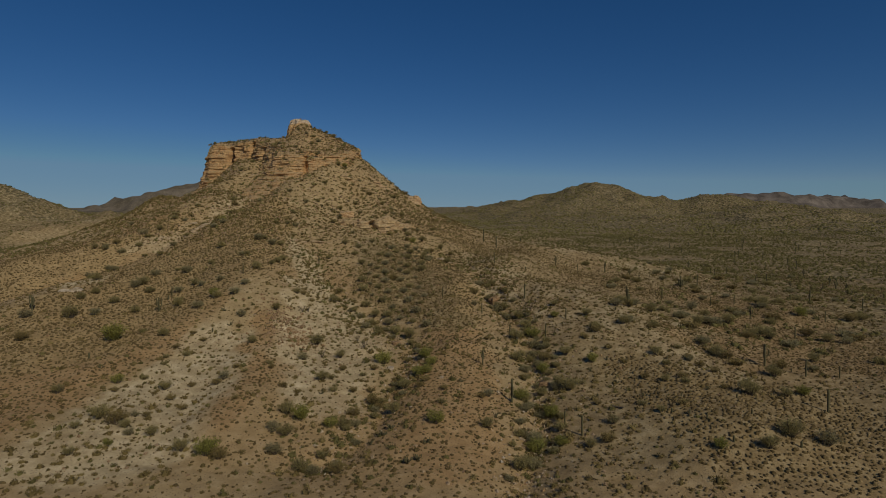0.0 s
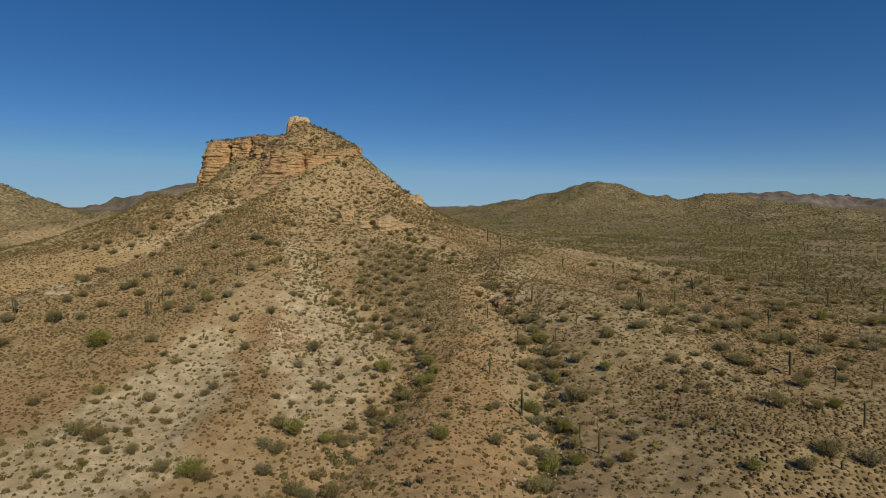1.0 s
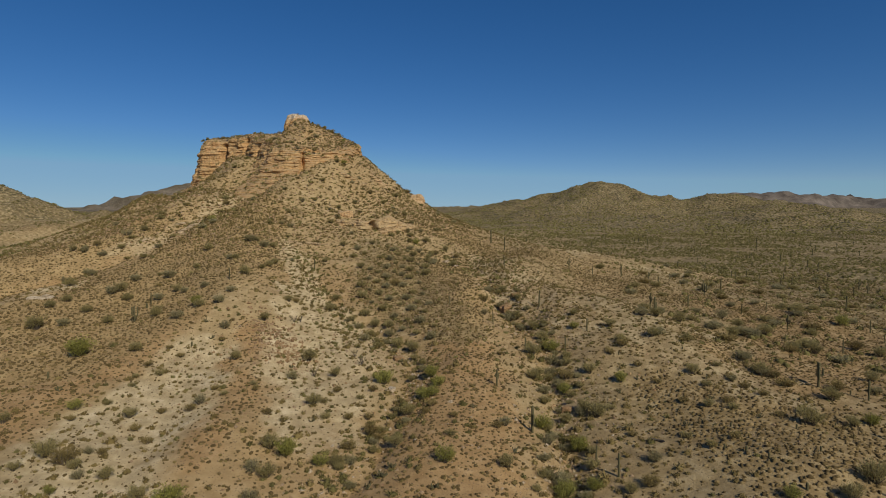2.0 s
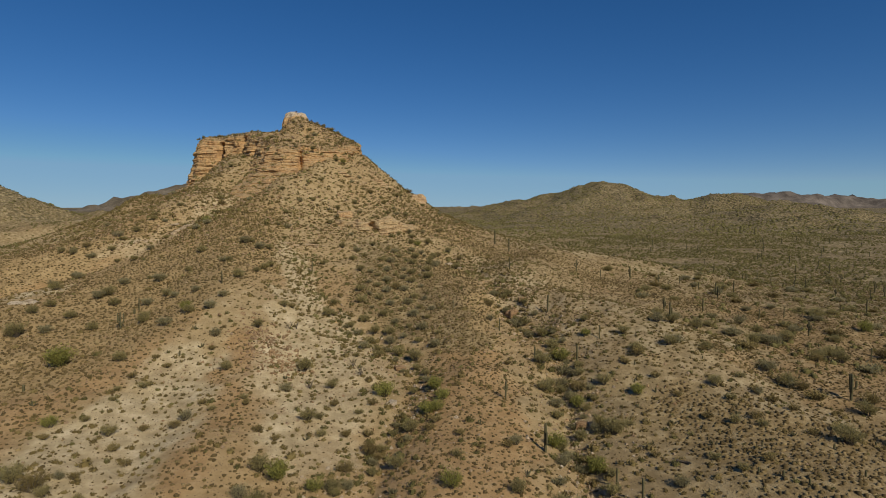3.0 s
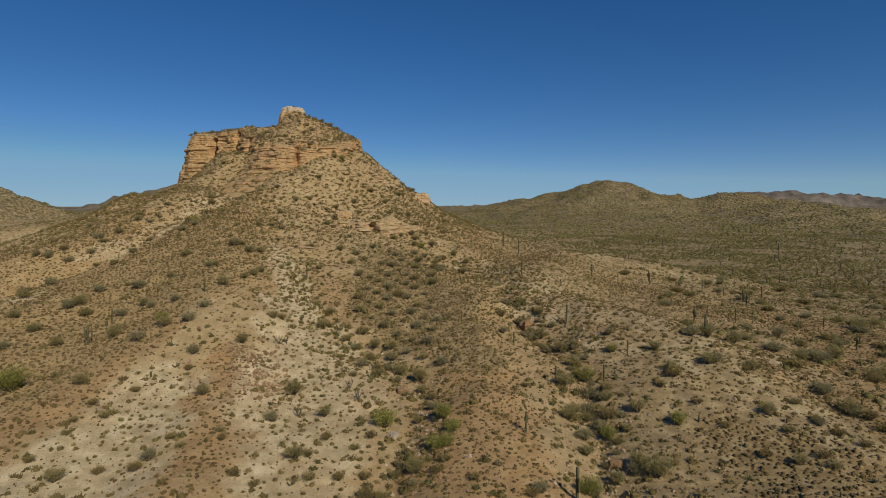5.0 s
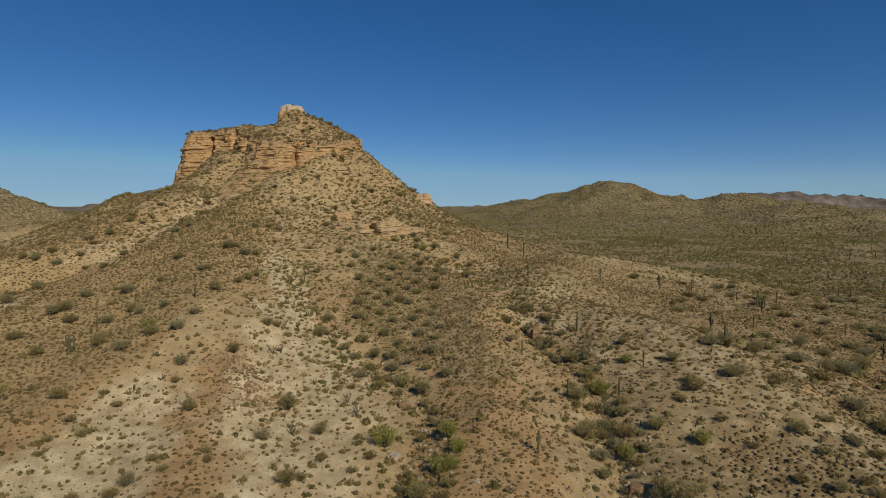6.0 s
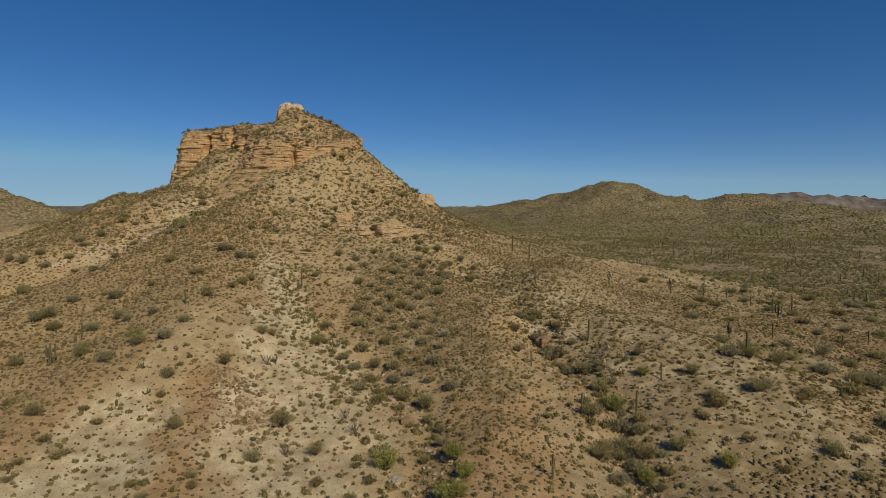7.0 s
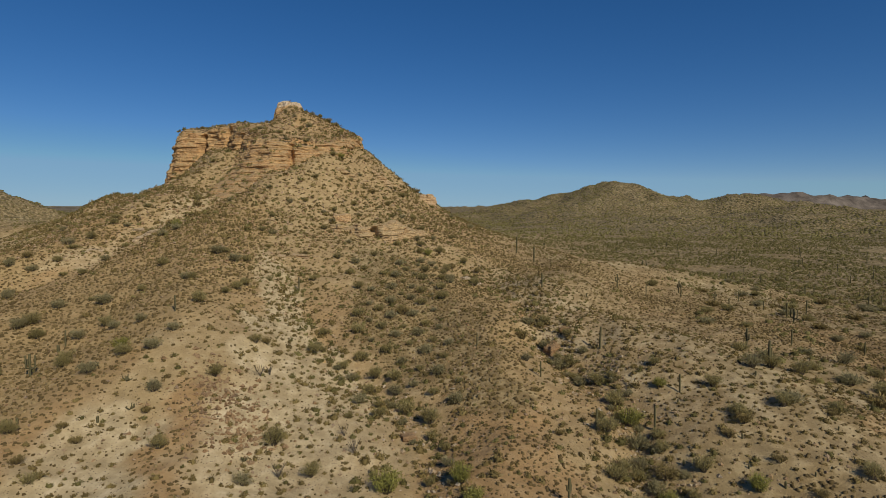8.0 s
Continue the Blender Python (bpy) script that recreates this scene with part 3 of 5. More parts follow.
def mound_parts(x, y, z, width, height, sides, tone):
    """Low irregular domes, one at each place: vertices, triangles and tones."""
    n = len(x)
    k = np.arange(sides)
    ang = (k[None] / sides * 2 * np.pi + rng.random((n, 1)) * 6.28) + 0.25 * rng.normal(size=(n, sides))
    long = 1 + 0.28 * np.cos(ang * 2 + rng.random((n, 1)) * 6.28)
    rings = []
    for reach, up in ((1.0, -0.12), (0.80, 0.62)):
        r = width[:, None] / 2 * reach * long * (0.82 + 0.36 * rng.random((n, sides)))
        h = height[:, None] * up * (0.75 + 0.5 * rng.random((n, sides))) if up > 0 else np.broadcast_to(height[:, None] * up, (n, sides))
        rings.append(np.stack([x[:, None] + r * np.cos(ang), y[:, None] + r * np.sin(ang), z[:, None] + h], 2))
    top = np.stack([x + 0.14 * width * rng.normal(size=n), y + 0.14 * width * rng.normal(size=n), z + height], 1)[:, None]
    V = np.concatenate([*rings, top], 1)
    j = (k + 1) % sides
    F = np.concatenate([np.stack([k, j, j + sides], 1), np.stack([k, j + sides, k + sides], 1), np.stack([k + sides, j + sides, np.full(sides, 2 * sides)], 1)])
    F = (np.arange(n)[:, None, None] * (2 * sides + 1) + F[None]).reshape(-1, 3)
    # shade painted into the tone: darker foot, lighter crown
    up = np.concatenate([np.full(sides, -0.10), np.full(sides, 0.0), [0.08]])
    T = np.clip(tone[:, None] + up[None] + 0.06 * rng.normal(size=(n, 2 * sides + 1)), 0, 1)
    return V.reshape(-1, 3), F, T.ravel()


def tuft_mesh(name, x, y, width, height, leaves, leaf, mat, tone, z=None, core=0.0, sides=5):
    """Domed clumps of leafy blades that point up and out, round a dense heart of the given share of their size."""
    n = len(x)
    z = sheet_z(x, y) if z is None else z
    ang = (np.arange(leaves)[None] * 2.39996 + rng.random((n, 1)) * 6.28) + 0.5 * rng.normal(size=(n, leaves))
    up = np.clip((np.arange(leaves)[None] + 0.3 + 0.8 * rng.random((n, leaves))) / (leaves + 0.5), 0.02, 1)
    flat = np.sqrt(np.maximum(1 - up ** 2, 0.0))
    out = np.stack([flat * np.cos(ang), flat * np.sin(ang), up], 2)
    lop = (0.62 + 0.40 * rng.random((n, leaves))) * (1 + 0.25 * np.sin(ang * 2 + rng.random((n, 1)) * 6))
    half = np.stack([width / 2, width / 2, height], 1)
    c = np.stack([x, y, z], 1)[:, None] + out * lop[..., None] * half[:, None] * 0.8
    size = leaf[:, None] * (0.65 + 0.7 * rng.random((n, leaves)))
    nrm = out + 0.45 * rng.normal(size=(n, leaves, 3)) + np.array([0, 0, 0.35])
    nrm /= np.linalg.norm(nrm, axis=2, keepdims=True)
    side = np.cross(nrm, rng.normal(size=(n, leaves, 3)))
    side /= np.linalg.norm(side, axis=2, keepdims=True)
    size = size[..., None]
    V = np.stack([c - 0.55 * size * side, c + 0.55 * size * side, c + size * (1.6 * nrm + 0.5 * rng.normal(size=(n, leaves, 1)) * side)], 2)
    V[..., 2] = np.maximum(V[..., 2], z[:, None, None] - 0.08)
    # upper blades get a lighter tone, as if catching more light
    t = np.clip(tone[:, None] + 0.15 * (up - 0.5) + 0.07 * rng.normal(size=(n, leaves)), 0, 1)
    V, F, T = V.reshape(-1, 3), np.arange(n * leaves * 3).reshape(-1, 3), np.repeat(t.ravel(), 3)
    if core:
        # the heart's tone is lowered to paint the shade inside the clump
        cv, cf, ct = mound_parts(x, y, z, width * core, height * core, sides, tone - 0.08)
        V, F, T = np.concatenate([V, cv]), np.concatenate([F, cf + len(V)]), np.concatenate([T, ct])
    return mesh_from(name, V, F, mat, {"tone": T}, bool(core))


def spaced(step, x0, x1, y0, y1, loose=0.42):
    """Places about one step apart, unevenly."""
    a, b = np.meshgrid(np.arange(x0, x1, step), np.arange(y0, y1, step))
    a[1::2] += step / 2
    a, b = a.ravel(), b.ravel()
    return a + step * loose * rng.uniform(-1, 1, len(a)), b + step * loose * rng.uniform(-1, 1, len(b))


def scatter(count, x0, x1, y0, y1):
    return rng.uniform(x0, x1, count), rng.uniform(y0, y1, count)


def in_view(x, y):
    return (np.abs(x + 0.06 * y) < 0.86 * y + 12) & (y > 55)


def stuff(name, label, category, mesh):
    return tagged(new(name, mesh), label, category, kind="stuff")


# low straw-coloured tufts, close together on the brown and red slopes
x, y = spaced(0.92, -190, 190, 48, 300)
pale, brown, red = zones(x, y)
dens = 0.16 + 0.80 * brown + 0.62 * red * (1 - brown) - 0.7 * pale + 0.16 * fbm(x, y, 10, 2, 400) + 0.04 * smooth01(x, 20, 55) + 0.25 * zone(x, y, (PALE_3,), 133)
dens = dens * (1 - 0.7 * smooth01(surface_z(x, y), 31, 42))
keep = (rng.random(len(x)) < np.clip(dens, 0.04, 1)) & in_view(x, y)
x, y, brown = x[keep], y[keep], brown[keep]
w = (0.36 + 0.40 * rng.random(len(x)) ** 1.5) * (1 + 0.12 * brown)
stuff("low_tufts", "low dry straw tufts covering the brown gravel slopes", "shrub",
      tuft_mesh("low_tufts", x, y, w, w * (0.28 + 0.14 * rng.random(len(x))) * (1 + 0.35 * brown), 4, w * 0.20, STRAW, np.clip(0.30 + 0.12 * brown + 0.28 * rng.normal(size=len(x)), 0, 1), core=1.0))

# sprigs a hand high, dotted over the bare soil
x, y = spaced(1.3, -150, 130, 60, 250, 0.5)
pale, brown, red = zones(x, y)
keep = in_view(x, y) & (rng.random(len(x)) < 0.35 + 0.35 * pale + 0.3 * fbm(x, y, 8, 3, 407))
x, y = x[keep], y[keep]
w = 0.22 + 0.26 * rng.random(len(x)) ** 2
stuff("sprigs", "tiny dark dry sprigs dotted over the bare soil", "shrub",
      tuft_mesh("sprigs", x, y, w, w * 0.6, 2, w * 0.3, STRAW, np.clip(0.12 + 0.2 * rng.normal(size=len(x)), 0, 1), core=0.9))

# knee-high scrub on all slopes
for box, step, rate in (((-175, 205, 45, 345), 1.52, 1.0), ((-330, 330, -160, 45), 3.6, 0.8), ((-75, 75, -30, 46), 3.05, 1.6)):
    x, y = spaced(step, *box)
    pale, brown, red = zones(x, y)
    d_main, _ = near_line(x, y, GULLY_MAIN)
    d_east, _ = near_line(x, y, GULLY_EAST)
    wet = np.exp(-np.minimum(d_main, d_east) / 6)
    high = surface_z(x, y)
    dens = 0.36 + 0.34 * pale + 0.6 * wet - 0.24 * brown * smooth01(high, 30, 20) - 0.20 * red * smooth01(high, 30, 20) + 0.60 * smooth01(high, 24, 36) + 0.2 * fbm(x, y, 9, 3, 401) - 0.06 * smooth01(x, 40, 70) + 0.28 * zone(x, y, (PALE_3,), 133) + 0.45 * zone(x, y, (FOLD,), 115)
    dens = dens + 0.30 * smooth01(x, -75, -60) * smooth01(x, 12, 0) * smooth01(y, 215, 232)
    dens = dens * (1 - 0.45 * (inside_rim(x, y)[0] > 0))
    keep = rng.random(len(x)) < np.clip(dens * rate, 0.02, 1)
    x, y, pale, wet, brown = x[keep], y[keep], pale[keep], wet[keep], brown[keep]
    w = (0.62 + 0.70 * rng.random(len(x)) ** 2 + 1.0 * rng.random(len(x)) ** 9) * (1 + 0.4 * wet) * (1 + 0.3 * smooth01(high[keep], 26, 36))
    dry = rng.random(len(x)) < 0.80 - 0.40 * wet - 0.45 * zone(x, y, (BROWN_2,), 115)
    close = y < 168
    for pick, name, mat, leaves, label in (
            (dry & close, "scrub", SCRUB, 48, "knee-high dry brown shrubs dotted over the stony slopes"),
            (dry & ~close, "scrub", SCRUB, 20, "knee-high dry brown shrubs dotted over the butte's flanks"),
            (~dry & close, "green_scrub", GREENERY, 48, "knee-high grey-green shrubs dotted over the slopes and gullies"),
            (~dry & ~close, "green_scrub", GREENERY, 16, "knee-high grey-green shrubs dotted over the butte's flanks")):
        n = int(pick.sum())
        if n:
            leaves = leaves if step < 3 else 12
            # beyond y 168 a lighter tone makes up for the leaves' self-shadow
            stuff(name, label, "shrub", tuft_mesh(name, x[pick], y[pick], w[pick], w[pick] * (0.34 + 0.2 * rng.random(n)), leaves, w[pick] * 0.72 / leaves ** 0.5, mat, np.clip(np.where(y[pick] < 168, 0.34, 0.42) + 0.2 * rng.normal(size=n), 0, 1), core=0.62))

# bushes of the plain and the far hills
for name, label, step, box, w0, leaves, far_from in (
        ("plain_scrub", "olive green desert bushes covering the plain", 2.6, (60, 600, 130, 620), 1.9, 14, 165),
        ("valley_scrub", "olive green desert bushes covering the valley floor", 2.9, (-620, -150, 220, 700), 1.6, 7, 110),
        ("hill_scrub", "dark olive bushes speckling the far hills", 4.6, (-1000, 1250, 600, 1250), 2.9, 1, 200)):
    x, y = spaced(step, *box)
    patch = fbm(x, y, 38, 3, 420) + 0.7 * fbm(x, y, 9, 2, 430)
    keep = in_view(x, y) & (np.hypot(x + 78, y - 315) > far_from + 12 * fbm(x, y, 20, 2, 425)) & (rng.random(len(x)) < (0.66 + 0.55 * patch) * (0.3 + 0.7 * smooth01(np.hypot(x, y) + 200 * (x < 0), 200, 360)))
    x, y = x[keep], y[keep]
    w = w0 * (0.5 + 0.9 * rng.random(len(x)) ** 1.5)
    stuff(name, label, "shrub", tuft_mesh(name, x, y, w, w * (0.5 if leaves > 1 else 0.4), leaves, w * (0.55 if leaves > 1 else 0.15) / leaves ** 0.5, GREENERY, np.clip(0.40 + 0.2 * rng.normal(size=len(x)), 0, 1), core=0.7 if leaves > 1 else 1.0, sides=5 if leaves > 1 else 4))


# ---- saguaros ----
def make_cactus():
    mat, nt, b = material("cactus_skin", 0.6)
    pos = nt.nodes.new("ShaderNodeTexCoord").outputs["Object"]
    n = texnoise(nt, pos, 3.0, 4)
    col = ramp(nt, n, [(0.3, (0.085, 0.080, 0.040)), (0.6, (0.125, 0.112, 0.058)), (0.8, (0.17, 0.14, 0.085))])
    nt.links.new(col, b.inputs["Base Color"])
    return mat


CACTUS = make_cactus()


def ribbed_tube(points, radius, ribs=11):
    """A fluted, round-topped stem along a line of points."""
    pts = [Vector(p) for p in points]
    V, cols = [], ribs * 2
    n = len(pts)
    for i, p in enumerate(pts):
        ahead = (pts[min(i + 1, n - 1)] - pts[max(i - 1, 0)]).normalized()
        side = ahead.cross(Vector((0.31, 0.95, 0.05))).normalized()
        other = ahead.cross(side)
        left = (pts[-1] - p).length
        r = radius * min(1.0, math.sqrt(max(0.0, 1 - (1 - min(left / (radius * 1.3), 1.0)) ** 2)) + 0.04)
        r *= 0.88 + 0.12 * min(1.0, i / 3)
        for k in range(cols):
            a = math.pi * k / ribs
            rr = r * (1.0 if k % 2 else 0.80)
            V.append(p + rr * (math.cos(a) * side + math.sin(a) * other))
    return np.array([tuple(v) for v in V]), grid_faces(n, cols, True)


def stem_line(x, y, z0, z1, bend=0.0, steps=9):
    zs = list(np.linspace(z0, z1 - 0.18, steps)) + [z1 - 0.1, z1 - 0.05, z1 - 0.015, z1]
    return [(x + bend * ((z - z0) / (z1 - z0)) ** 2, y + 0.4 * bend * ((z - z0) / (z1 - z0)), z) for z in zs]


def arm_line(turn, start, reach, top):
    c, s = math.cos(turn), math.sin(turn)
    out = [(0.12 * c, 0.12 * s, start)]
    for k in range(1, 6):
        a = k / 5 * math.pi / 2
        out.append((c * (0.12 + (reach - 0.12) * math.sin(a)), s * (0.12 + (reach - 0.12) * math.sin(a)), start + 0.55 * reach * (1 - math.cos(a))))
    z0 = out[-1][2]
    for z in (*np.linspace(z0 + 0.2, top - 0.18, 4), top - 0.1, top - 0.05, top - 0.015, top):
        out.append((c * reach, s * reach, z))
    return out


def build_saguaro(arms, bend=0.0, label=""):
    """A saguaro four metres high at the origin."""
    thing = new("saguaro")
    tagged(thing, label, "cactus", "saguaros on the slopes and plain")
    v, f = ribbed_tube(stem_line(0, 0, -0.3, 4.0, bend), 0.19)
    ob = new("trunk", mesh_from("trunk", v, f, CACTUS, smooth=True))
    ob.parent = thing
    for turn, start, reach, top in arms:
        v, f = ribbed_tube(arm_line(turn, start, reach, top), 0.145, 9)
        ob = new("arm", mesh_from("arm", v, f, CACTUS, smooth=True))
        ob.parent = thing
    return thing


def stand(x, y, height, unit, turn=0.0, sink=0.0):
    z = float(sheet_z(np.array([x]), np.array([y]))[0]) - sink
    k = height / unit
    return Matrix.LocRotScale((x, y, z), Euler((0, 0, turn)), (k, k, k))


def place_all(template, places, unit, sink=0.0):
    """Stand the template at the first place and copies at the others."""
    first = True
    for x, y, size in places:
        m = stand(x, y, size, unit, rng.random() * 6.28, sink)
        if first:
            template.matrix_basis = m
            first = False
        else:
            k = Matrix.Diagonal((1 / template.scale[0], 1 / template.scale[1], 1 / template.scale[2], 1))
            copy_thing(template, m @ k)


SAG_COLUMN = [(25.6, 164.5, 4.3), (21.7, 261.1, 5.8), (20.4, 199.9, 3.8), (26.4, 251.1, 5.3), (33.6, 146.4, 3.0), (27, 139.2, 3.6), (18, 138.1, 3.3), (12.5, 154.3, 2.9),
              (56.5, 227, 2.9), (68.1, 229.6, 3.6), (71.5, 179.2, 3.6), (86.1, 177.2, 3.0), (94.4, 219.2, 4.2),
              (97.1, 184, 3.0), (150.4, 293.5, 3.4), (128.9, 194.7, 4.6), (113.6, 164.2, 3.4), (91.9, 143.8, 3.2), (22.5, 97.7, 2.7), (24.3, 92.7, 3.4), (75.6, 114.3, 3.6),
              (81.5, 112.8, 2.6), (68.5, 97.2, 4.1), (1.9, 164.2, 2.6), (102.9, 262, 2.6), (164, 285.8, 3.5)]
SAG_MORE = [(142.1, 251.7, 3.9), (144.3, 271.7, 3.0), (148.2, 253.8, 4.0), (-39.7, 194.2, 3.3), (-72.9, 157.9, 3.0), (80, 223.9, 3.0), (110.9, 155.9, 2.2), (92, 226.9, 2.8), (103.6, 224.7, 4.4)]
SAG_ARMED = [(57.8, 172, 4.2), (91.9, 164.9, 3.8), (175.9, 252.8, 4.4), (140.2, 185.1, 4.0), (9.9, 119.4, 3.2), (47.6, 226.5, 4.0), (77.7, 227.8, 3.4)]
SAG_TALL = [(70.3, 119.9, 4.8), (89.8, 208.4, 4.2), (-103.1, 146.2, 4.0), (-70.8, 146, 3.7)]
SAG_TWIN = [(14.3, 105.8, 4.5), (52, 153.7, 4.8), (-54, 160.3, 3.0)]
place_all(build_saguaro([], 0.08, "dark green fluted saguaro cactus, a single upright column"), SAG_COLUMN, 4.0)
place_all(build_saguaro([], -0.12, "slim green saguaro cactus column standing among bushes"), SAG_MORE, 4.0)
place_all(build_saguaro([(0.4, 1.7, 0.6, 3.0), (3.3, 2.2, 0.5, 3.1)], 0.05, "saguaro cactus with two short upturned arms"), SAG_ARMED, 4.0)
place_all(build_saguaro([(0.0, 1.5, 0.75, 3.9), (2.9, 1.3, 0.85, 3.6), (4.6, 1.9, 0.55, 3.1)], 0.0, "tall branching saguaro cactus with three long upright arms"), SAG_TALL, 4.0)
place_all(build_saguaro([(3.0, 1.25, 0.42, 2.9)], 0.0, "saguaro cactus with one long parallel arm"), SAG_TWIN, 4.0)
far_saguaros = []
while len(far_saguaros) < 90:
    px, py = rng.uniform(40, 420), rng.uniform(225, 560)
    if abs(px) < 0.8 * py and math.hypot(px + 78, py - 315) > 150:
        far_saguaros.append((px, py, rng.uniform(2.5, 4.8)))
place_all(build_saguaro([], 0.1, "distant saguaro cactus column on the bushy plain"), far_saguaros[:60], 4.0)
place_all(build_saguaro([(1.0, 1.6, 0.6, 2.9), (4.0, 2.1, 0.5, 3.3)], 0.05, "distant saguaro cactus with two arms on the bushy plain"), far_saguaros[60:], 4.0)

# stubby young cacti
YOUNG = [(50.1, 121.9, 0.8), (54.8, 101.7, 0.8), (42.2, 92.9, 0.9), (44.1, 90.6, 0.8), (44.9, 83.7, 1.0), (54.2, 82.2, 1.0), (52.5, 92.6, 0.8), (45.1, 102.8, 0.7), (40, 94.6, 0.8),
         (62.1, 103.4, 0.7), (74.3, 117, 0.8), (67.4, 129.8, 0.7), (84, 152.8, 1.0), (87.1, 153.8, 0.8), (-72.4, 118.7, 1.2), (-62.4, 131.7, 0.9), (-52.1, 132.7, 1.0), (47.4, 149.4, 0.8),
         (37.8, 124.4, 0.9), (32.2, 143.6, 0.7), (36.8, 133, 0.7), (31.8, 131.6, 0.6), (35.2, 128.1, 0.6), (50.4, 133.5, 0.6), (42.1, 125.4, 0.6), (27.7, 130.4, 0.8), (-73.1, 156.2, 1.3), (30.8, 196.3, 0.9)]


def build_young():
    v, f = ribbed_tube(stem_line(0, 0, -0.1, 0.8, 0.03, 5), 0.14)
    thing = new("young_saguaro", mesh_from("young_saguaro", v, f, CACTUS, smooth=True))
    return tagged(thing, "short stubby young cactus on bare pale soil", "cactus", "young cacti on the slopes")


place_all(build_young(), YOUNG, 0.8)

# ---- bushes ----
TWIG, twig_nt, twig_b = material("grey_twig", 0.9)
twig_nt.links.new(ramp(twig_nt, texnoise(twig_nt, position(twig_nt), 6.0), [(0.3, (0.07, 0.055, 0.04)), (0.7, (0.15, 0.125, 0.095))]), twig_b.inputs["Base Color"])
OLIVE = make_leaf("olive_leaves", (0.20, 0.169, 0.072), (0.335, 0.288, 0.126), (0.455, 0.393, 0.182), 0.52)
FRESH = make_leaf("fresh_green_leaves", (0.18, 0.170, 0.045), (0.30, 0.290, 0.078), (0.41, 0.395, 0.12))
GREY = make_leaf("grey_leaves", (0.195, 0.172, 0.088), (0.325, 0.289, 0.153), (0.44, 0.396, 0.222), 0.5)


def build_bush(name, label, mat, seed, stems, high, leaves, leaf, droop=0.0):
    """A bush two metres wide at the origin: fanned stems that carry clumps of small leaves."""
    r = np.random.default_rng(seed)
    thing = new(name)
    tagged(thing, label, "bush", "bushes on the slopes and in the gullies")
    ang = r.random(stems) * 2 * np.pi
    lean = np.sqrt(r.random(stems)) * 0.95
    size = 0.75 + 0.4 * r.random(stems)
    tip = np.stack([lean * np.cos(ang) * size, lean * np.sin(ang) * size, high * size * (1.0 - 0.45 * lean ** 2)], 1)
    root = np.stack([0.12 * np.cos(ang), 0.12 * np.sin(ang), np.full(stems, -0.1)], 1)
    SV, SF = [], []
    for a, b in zip(root, tip):
        mid = (a + b) / 2 + np.array([0, 0, 0.12 * high])
        for p, q, r0, r1 in ((a, mid, 0.03, 0.02), (mid, b, 0.02, 0.008)):
            o = len(SV)
            for c, rad in ((p, r0), (q, r1)):
                for k in range(3):
                    SV.append(c + rad * np.array([math.cos(2.1 * k), math.sin(2.1 * k), 0.3 * math.sin(4 * k)]))
            SF += [(o + k, o + (k + 1) % 3, o + 3 + (k + 1) % 3, o + 3 + k) for k in range(3)]
    ob = new("branching_stem", mesh_from("branching_stem", SV, SF, TWIG))
    ob.parent = thing
    per = leaves // stems
    along = 0.35 + 0.7 * r.random((stems, per))
    c = root[:, None] + (tip - root)[:, None] * along[..., None] + r.normal(size=(stems, per, 3)) * np.array([0.15, 0.15, 0.12])
    c[..., 2] += 0.12 * high * np.sin(np.pi * np.clip(along, 0, 1)) - droop * r.random((stems, per))
    c[..., 2] = np.maximum(c[..., 2], 0.03)
    run = (tip - root) / np.linalg.norm(tip - root, axis=1, keepdims=True)
    run = run[:, None] + 0.55 * r.normal(size=(stems, per, 3))
    run /= np.linalg.norm(run, axis=2, keepdims=True)
    side = np.cross(run, r.normal(size=(stems, per, 3)))
    side /= np.linalg.norm(side, axis=2, keepdims=True)
    k = leaf * (0.6 + 0.8 * r.random((stems, per, 1)))
    V = np.stack([c - 0.9 * k * run, c + 0.75 * k * side, c + 1.7 * k * run], 2)
    # leaf tone climbs with height: shaded base and lit top painted in
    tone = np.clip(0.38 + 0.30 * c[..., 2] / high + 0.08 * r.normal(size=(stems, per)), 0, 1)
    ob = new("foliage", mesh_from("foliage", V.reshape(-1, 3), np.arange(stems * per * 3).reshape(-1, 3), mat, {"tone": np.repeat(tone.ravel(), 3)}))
    ob.parent = thing
    return thing


BUSH_WEST = [(-90.9, 142.6, 5.0), (-102.1, 142.1, 4.0), (-68.1, 102, 2.8), (-59.7, 106.5, 2.8), (-54.8, 91.8, 3.8), (-51.2, 90.2, 4.0), (-50.7, 105.6, 2.7), (-49.6, 93.1, 1.9), (-47.9, 93.3, 1.8),
             (-49.1, 89.3, 2.2), (-56.3, 87.9, 2.0), (-47.6, 87.4, 2.2), (-44.4, 88.1, 2.4), (-48.7, 83.3, 1.7), (-52.3, 80, 2.0), (-31.8, 81.9, 3.2), (-37.8, 83.4, 3.0), (-41.5, 110.6, 3.0), (-42, 108.3, 2.3),
             (-41.5, 128, 2.8), (-85, 166.5, 4.0), (-114.6, 190, 3.6), (-69.2, 164, 3.2), (-58.2, 149.7, 3.2), (-67.4, 149.9, 3.0), (-93.5, 128.6, 3.8)]
